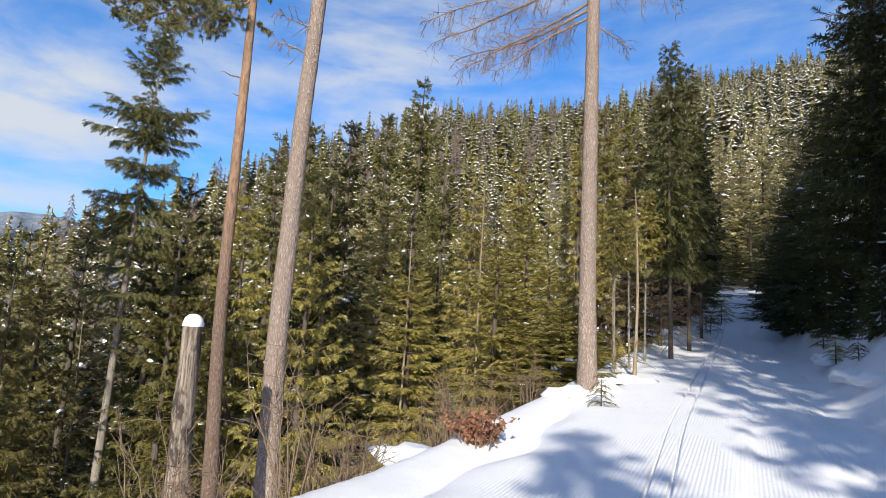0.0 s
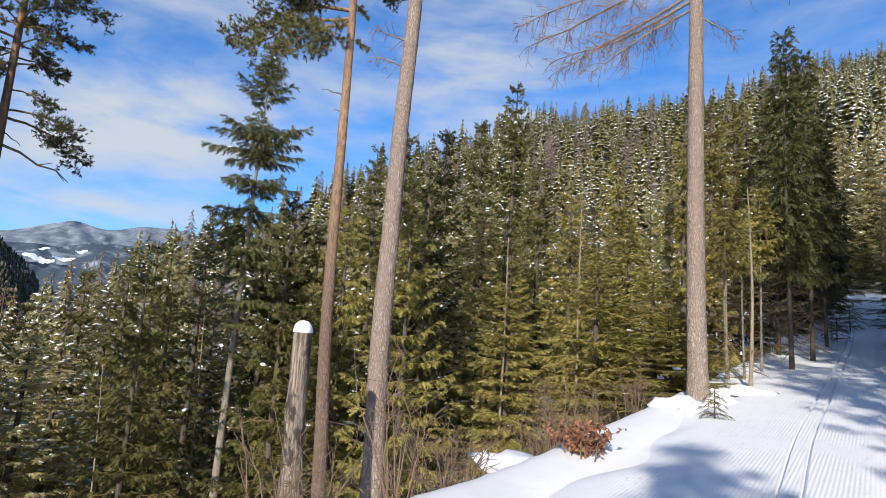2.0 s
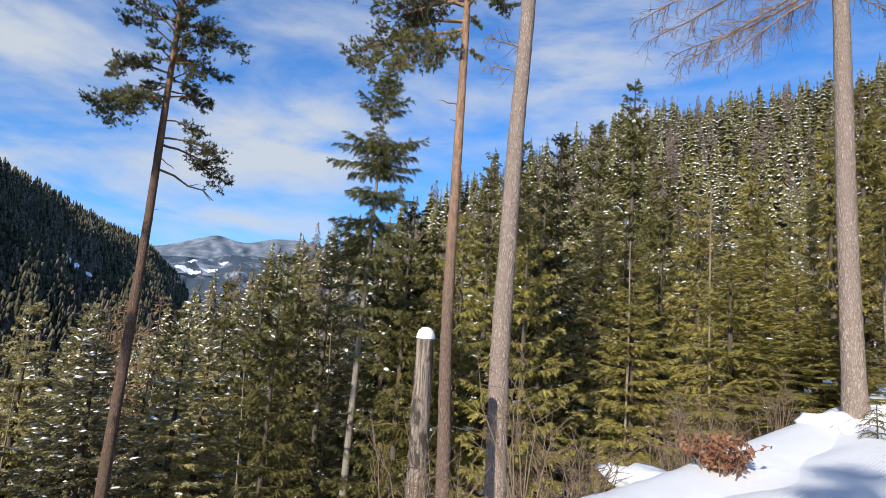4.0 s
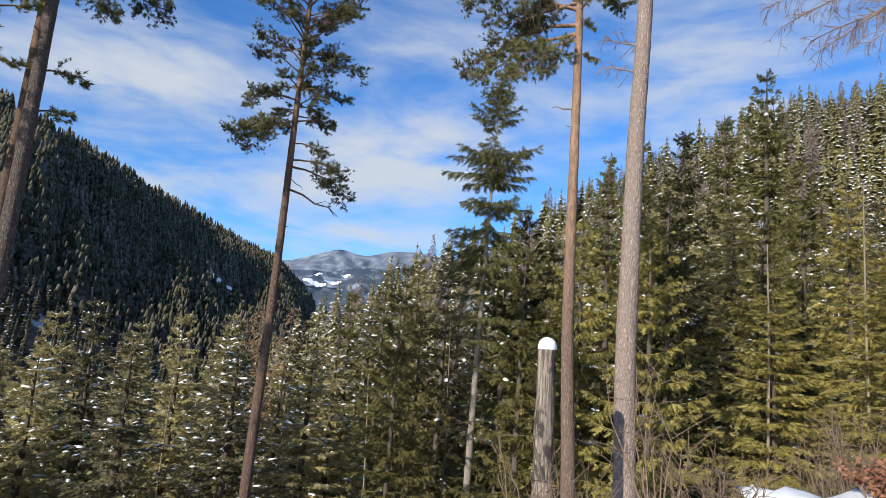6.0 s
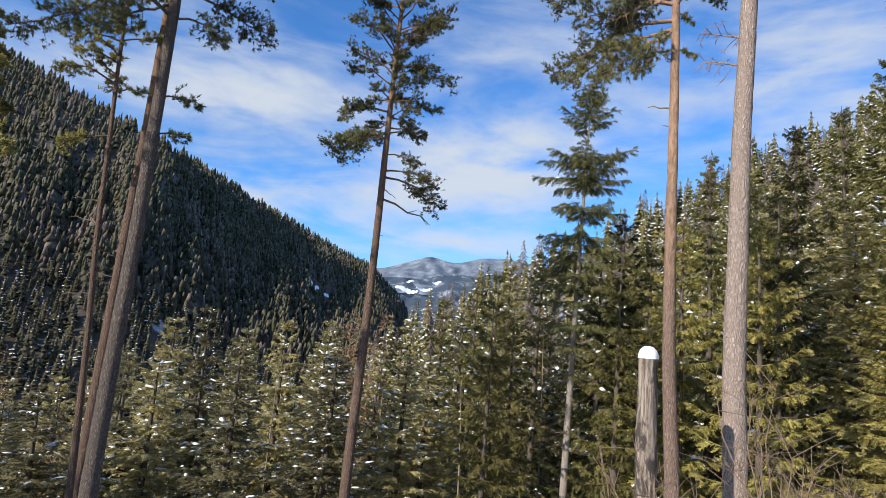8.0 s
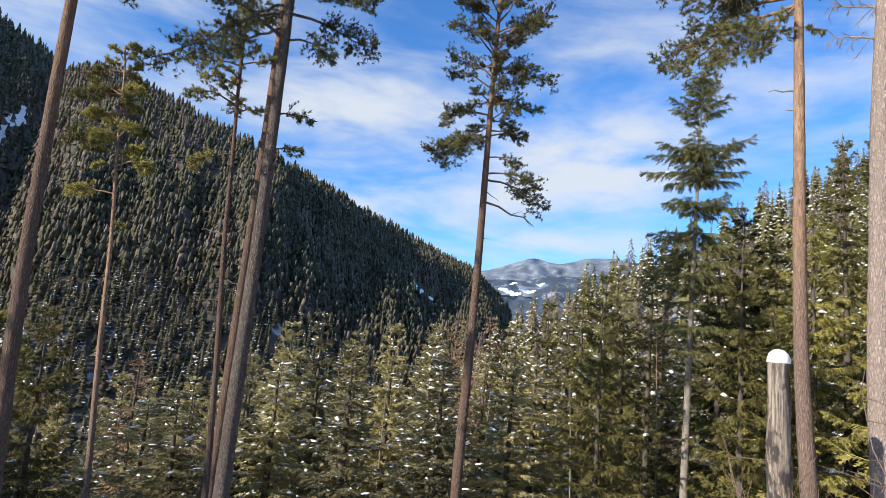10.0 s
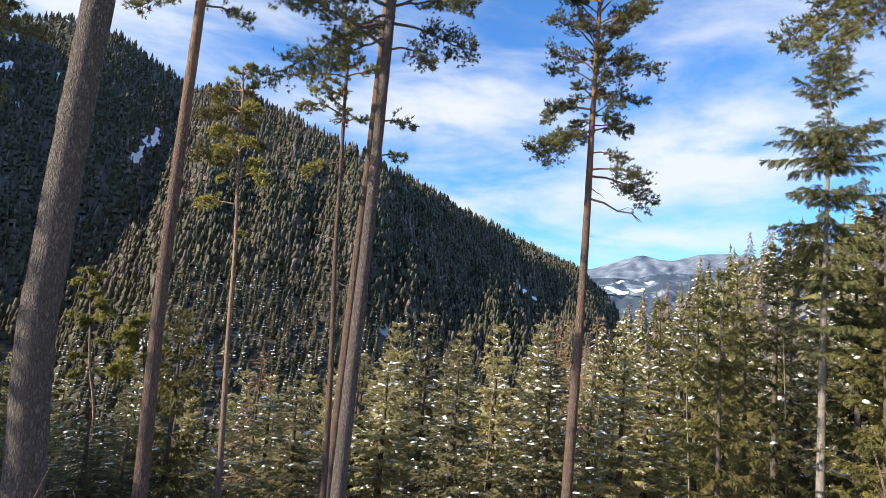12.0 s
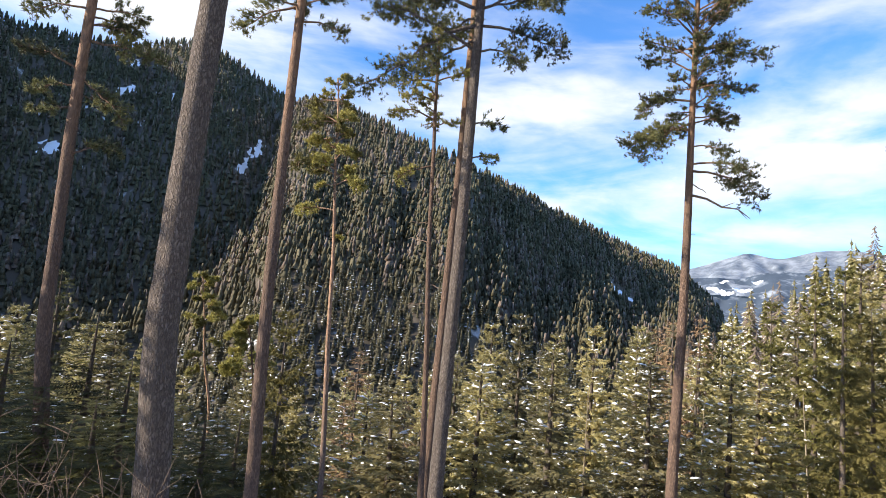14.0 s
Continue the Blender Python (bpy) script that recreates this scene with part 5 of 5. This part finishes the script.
# ---- distant mountains ----
def mountain(name, r, crest, foot_el, mat, label, seed, rough=0.012):
    """A far ridge with a wooded, folded flank: crest rows of (bearing, elevation)."""
    cols, rows, sh = 240, 40, Shape()
    az = np.linspace(crest[0][0], crest[-1][0], cols)
    el = np.interp(az, [c[0] for c in crest], [c[1] for c in crest])
    el = np.convolve(np.pad(el, 3, "edge"), np.ones(7) / 7, "valid")
    for j in range(rows):
        u = j / (rows - 1)
        rr = r * (0.78 + 0.22 * u)
        for i in range(cols):
            q = Vector((az[i] * 0.55, u * 2.2, seed))
            fold = noise.fractal(q, 1.0, 2.0, 4) * 0.35 * u * (1 - u) + rough * noise.fractal(q * 6.0, 1.0, 2.0, 3) * u
            sh.v.append(spot(az[i], rr * (1 + 0.03 * noise.noise(q * 1.7)), el=foot_el + (el[i] - foot_el) * u + fold * (el[i] - foot_el) * 0.35))
    for j in range(rows - 1):
        for i in range(cols - 1):
            a = j * cols + i
            sh.f.append((a, a + 1, a + cols + 1, a + cols))
    ob = new(name, sh.mesh(name, mat))
    return tagged(ob, label, "mountain", "", "structure")


def mountain_material(name, forest, meadow, lo, hi, haze_glow):
    k = Nodes(name)
    co = k.coords()
    n1 = k.noise(k.scaled(co, 1.0, 1.0, 1.6), 0.008, 6.0, 0.66)
    n2 = k.noise(co, 0.03, 5.0, 0.65)
    f = k.span(k.math("ADD", k.math("MULTIPLY", n1, 0.75), k.math("MULTIPLY", n2, 0.25)), lo, hi)
    c = k.mix(f, k.mix(n2, forest, tuple(1.7 * q for q in forest)), meadow)
    p = k.n.new("ShaderNodeBsdfPrincipled")
    k.put(p.inputs["Base Color"], c)
    p.inputs["Roughness"].default_value = 0.9
    # Distance haze is put in as faint blue emission over bluish base colours.
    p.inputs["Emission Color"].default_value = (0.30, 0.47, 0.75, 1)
    p.inputs["Emission Strength"].default_value = haze_glow
    k.l.new(p.outputs[0], k.out.inputs[0])
    return k.mat


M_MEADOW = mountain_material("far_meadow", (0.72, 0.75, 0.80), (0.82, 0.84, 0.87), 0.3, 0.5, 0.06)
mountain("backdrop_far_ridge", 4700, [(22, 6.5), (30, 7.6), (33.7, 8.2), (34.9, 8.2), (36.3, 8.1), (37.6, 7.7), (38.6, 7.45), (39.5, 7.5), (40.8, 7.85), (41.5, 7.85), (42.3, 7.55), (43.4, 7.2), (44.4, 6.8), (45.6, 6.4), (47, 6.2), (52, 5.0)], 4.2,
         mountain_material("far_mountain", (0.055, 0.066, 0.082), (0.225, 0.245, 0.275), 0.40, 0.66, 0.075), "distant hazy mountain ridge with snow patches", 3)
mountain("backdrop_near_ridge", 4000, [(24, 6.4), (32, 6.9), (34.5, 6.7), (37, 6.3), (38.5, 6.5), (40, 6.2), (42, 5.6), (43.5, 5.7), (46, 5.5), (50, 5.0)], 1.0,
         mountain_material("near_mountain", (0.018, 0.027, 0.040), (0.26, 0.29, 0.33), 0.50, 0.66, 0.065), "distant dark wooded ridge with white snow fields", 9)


def far_meadow(az0, az1, el, tall, r, seed):
    """A white clearing far off, with a ragged outline."""
    rng = random.Random(seed)
    sh, n = Shape(), 18
    for i in range(n + 1):
        u = i / n
        w = tall * (0.25 + 0.75 * math.sin(math.pi * min(max(u, 0.05), 0.95))) * rng.uniform(0.55, 1.2)
        mid = el + tall * 0.35 * math.sin(u * 5 + seed)
        sh.v += [spot(az0 + (az1 - az0) * u, r, el=mid - w / 2), spot(az0 + (az1 - az0) * u, r * 1.02, el=mid + w / 2)]
    for i in range(n):
        sh.f.append((2 * i, 2 * i + 2, 2 * i + 3, 2 * i + 1))
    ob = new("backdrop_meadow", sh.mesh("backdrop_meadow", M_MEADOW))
    return tagged(ob, "white snowy meadow on the far valley side", "meadow", "far meadows", "structure")


for az_, bz_, el_, tall_, seed_ in [(44.4, 42.2, 4.55, 0.55, 1), (42.4, 40.8, 4.75, 0.35, 2), (40.9, 40.0, 5.45, 0.3, 3), (43.4, 42.6, 5.35, 0.25, 4), (36.9, 36.0, 5.9, 0.25, 5), (46.0, 44.2, 3.9, 0.4, 6)]:
    far_meadow(az_, bz_, el_, tall_, 3080, seed_)


# ---- unseen trees added behind the walker, to shade the trail and the slope ----
srng = random.Random(77)
for i in range(30):
    if i % 3 == 2:
        continue
    s_, n_ = -34 + 40 * (i // 3) / 9.0 + srng.uniform(-1, 1), 4.4 + 5.5 * (i % 3) + srng.uniform(-1, 1)
    x, y = TS.x * s_ + TN.x * n_, TS.y * s_ + TN.y * n_
    az_ = math.degrees(math.atan2(-x, y))
    if -44 - math.degrees(math.atan2(3.6, math.hypot(x, y))) < az_ < 120 or math.hypot(x, y) < 4.5 or x < 5.0 + 0.14 * y:
        continue
    shade_stock.place(0, Vector((x, y, gz(x, y) - 0.2)), srng.uniform(0, 6), srng.uniform(0.75, 1.1))
# More unseen spruces, sized so their shadows darken mostly the lower-left slope.
for x, y, k in [(-1.2, -14.5, 0.42), (-23.5, -17, 0.58), (-28, -14, 0.55), (-25, -11, 0.46), (-19, -19, 0.65), (-21, -12.5, 0.45), (-15.5, -16, 0.6), (-12.5, -15.5, 0.55), (-17.5, -13, 0.45)]:
    shade_stock.place(0, Vector((x, y, gz(x, y) - 0.2)), x, k)


# ---- brush, saplings and small things at the trail edge ----
def build_shrub(name, pos, hgt, wide, stems, seed, mat, label, category, leaves=None, lean=(0, 0)):
    """A bare shrub of many thin stems; leaves adds withered leaf blades."""
    rng = random.Random(seed)
    ob = thing(name, Matrix.Translation(pos), label, category)
    wood, leaf = Shape(), Shape()
    for i in range(stems):
        a = rng.uniform(0, 6.283)
        o = Vector((math.cos(a), math.sin(a), 0)) * rng.uniform(0, 0.45) * wide
        tip = Vector((math.cos(a) + lean[0], math.sin(a) + lean[1], 0)) * wide * rng.uniform(0.3, 1.0) + Vector((0, 0, hgt * rng.uniform(0.5, 1.1)))
        mid = o.lerp(tip, 0.5) + Vector((rng.uniform(-.1, .1), rng.uniform(-.1, .1), 0.12)) * hgt
        wood.tube([o - Vector((0, 0, 0.15)), o.lerp(mid, 0.6), mid, tip], [0.010, 0.008, 0.006, 0.0025], 3, False)
        for j in range(6):
            c = mid.lerp(tip, rng.uniform(-1.3 if leaves else -0.8, 0.9))
            e = c + Vector((rng.uniform(-1, 1), rng.uniform(-1, 1), rng.uniform(-0.2, 1))).normalized() * hgt * rng.uniform(0.12, 0.35)
            wood.tube([c, c.lerp(e, 0.5) + Vector((0, 0, 0.01)), e], [0.005, 0.004, 0.002], 3, False)
            if leaves:
                for q in range(leaves):
                    p = c.lerp(e, rng.random())
                    u = Vector((rng.uniform(-1, 1), rng.uniform(-1, 1), rng.uniform(-1, 0.4))).normalized()
                    w = u.orthogonal().normalized() * 0.022
                    k = len(leaf.v)
                    leaf.v.extend((p, p + u * 0.035 + w, p + u * 0.075, p + u * 0.035 - w))
                    leaf.f.append((k, k + 1, k + 2, k + 3))
    tagged(part("stems", wood, mat, ob), kind="stuff")
    if leaf.v:
        tagged(part("leaves", leaf, M_LEAF, ob, "withered red-brown leaves", flat=True), kind="stuff")
    return ob


def leaf_material():
    k = Nodes("withered_leaves")
    c = k.mix(k.island(), (0.20, 0.085, 0.050), (0.44, 0.23, 0.135))
    return k.surface(c, 0.6, None, 0.3, 0.3)


M_LEAF = leaf_material()
build_shrub("beech_bush", spot(-4.3, 8.6), 0.44, 0.60, 30, 3, M_TWIG, "small beech bush with withered red-brown leaves in the snow", "bush", leaves=5)
brng = random.Random(31)
for i in range(34):
    s_ = brng.uniform(3.5, 17)
    n_ = EDGE_L - brng.uniform(0.5, 3.5)
    x, y = TS.x * s_ + TN.x * n_, TS.y * s_ + TN.y * n_
    build_shrub("bare_bush", Vector((x, y, gz(x, y))), brng.uniform(0.7, 1.7), brng.uniform(0.4, 0.9), 9, 400 + i, M_TWIG,
                "leafless brown bush on the snowy slope below the trail", "bush")
for i in range(14):
    az_, r_ = brng.uniform(88, 112), brng.uniform(5, 11)
    build_shrub("bare_bush", spot(az_, r_), brng.uniform(1.0, 1.9), brng.uniform(0.5, 1.0), 12, 500 + i, M_TWIG,
                "leafless brown bush on the snowy slope below the trail", "bush")
sap = build_spruce(61, 1.5, 0.62, 0.10, 9, 7, 6, snow=0.0, thick=0.40, leaf=0.62, gaps=0.1, stem_r=0.02, droop=-0.5, label="tiny spruce sapling in the snow at the trail edge", name="spruce_sapling")
sap.matrix_basis = Matrix.LocRotScale(spot(-15.2, 12.2), None, (0.42, 0.42, 0.42))


def build_lump(pos, rx, ry, rz, seed, turn):
    """A heap of fallen snow."""
    rng = random.Random(seed)
    bm = bmesh.new()
    bmesh.ops.create_icosphere(bm, subdivisions=3, radius=1.0)
    for v in bm.verts:
        k = 1 + 0.6 * noise.noise(v.co * 1.3 + Vector((seed, 0, 0))) + 0.25 * noise.noise(v.co * 3.7 + Vector((0, seed, 0)))
        v.co = Vector((v.co.x * rx * k, v.co.y * ry * k, max(v.co.z, -0.4) * rz * k))
    me = bpy.data.meshes.new("snow_heap")
    bm.to_mesh(me)
    bm.free()
    me.materials.append(M_SNOW)
    me.polygons.foreach_set("use_smooth", [True] * len(me.polygons))
    ob = new("snow_heap", me)
    ob.matrix_basis = Matrix.LocRotScale(pos, Euler((0, 0, turn)), None)
    return tagged(ob, "heap of fallen snow at the trail edge", "snow heap", "snow heaps along the trail")


for i, (az_, r_, rx, ry, rz) in enumerate([(-12.6, 13.4, 0.5, 0.4, 0.22), (-13.4, 12.9, 0.3, 0.25, 0.14), (-15.4, 14.6, 0.6, 0.4, 0.18), (-17.0, 16.2, 0.7, 0.4, 0.16), (0.6, 9.3, 0.6, 1.0, 0.26),
                                           (-34.2, 17.6, 0.5, 0.35, 0.25), (-35.9, 15.5, 0.4, 0.3, 0.2), (-33.2, 21, 0.6, 0.4, 0.25)]):
    build_lump(spot(az_, r_), rx, ry, rz, 10 + i, i * 0.9)

for i, (az_, r_, h_) in enumerate([(-34.9, 18.6, 0.6), (-33.4, 20.4, 0.8), (-32.6, 24, 0.9), (-24.3, 33, 1.2), (-25.2, 37, 1.4)]):
    one = copy_thing(sap, Matrix.Identity(4))
    one.matrix_basis = Matrix.LocRotScale(spot(az_, r_), Euler((0, 0, i * 2.3)), (h_ / 1.4, h_ / 1.4, h_ / 1.5))
    one["label"] = "small spruce on the snowy bank beside the trail"
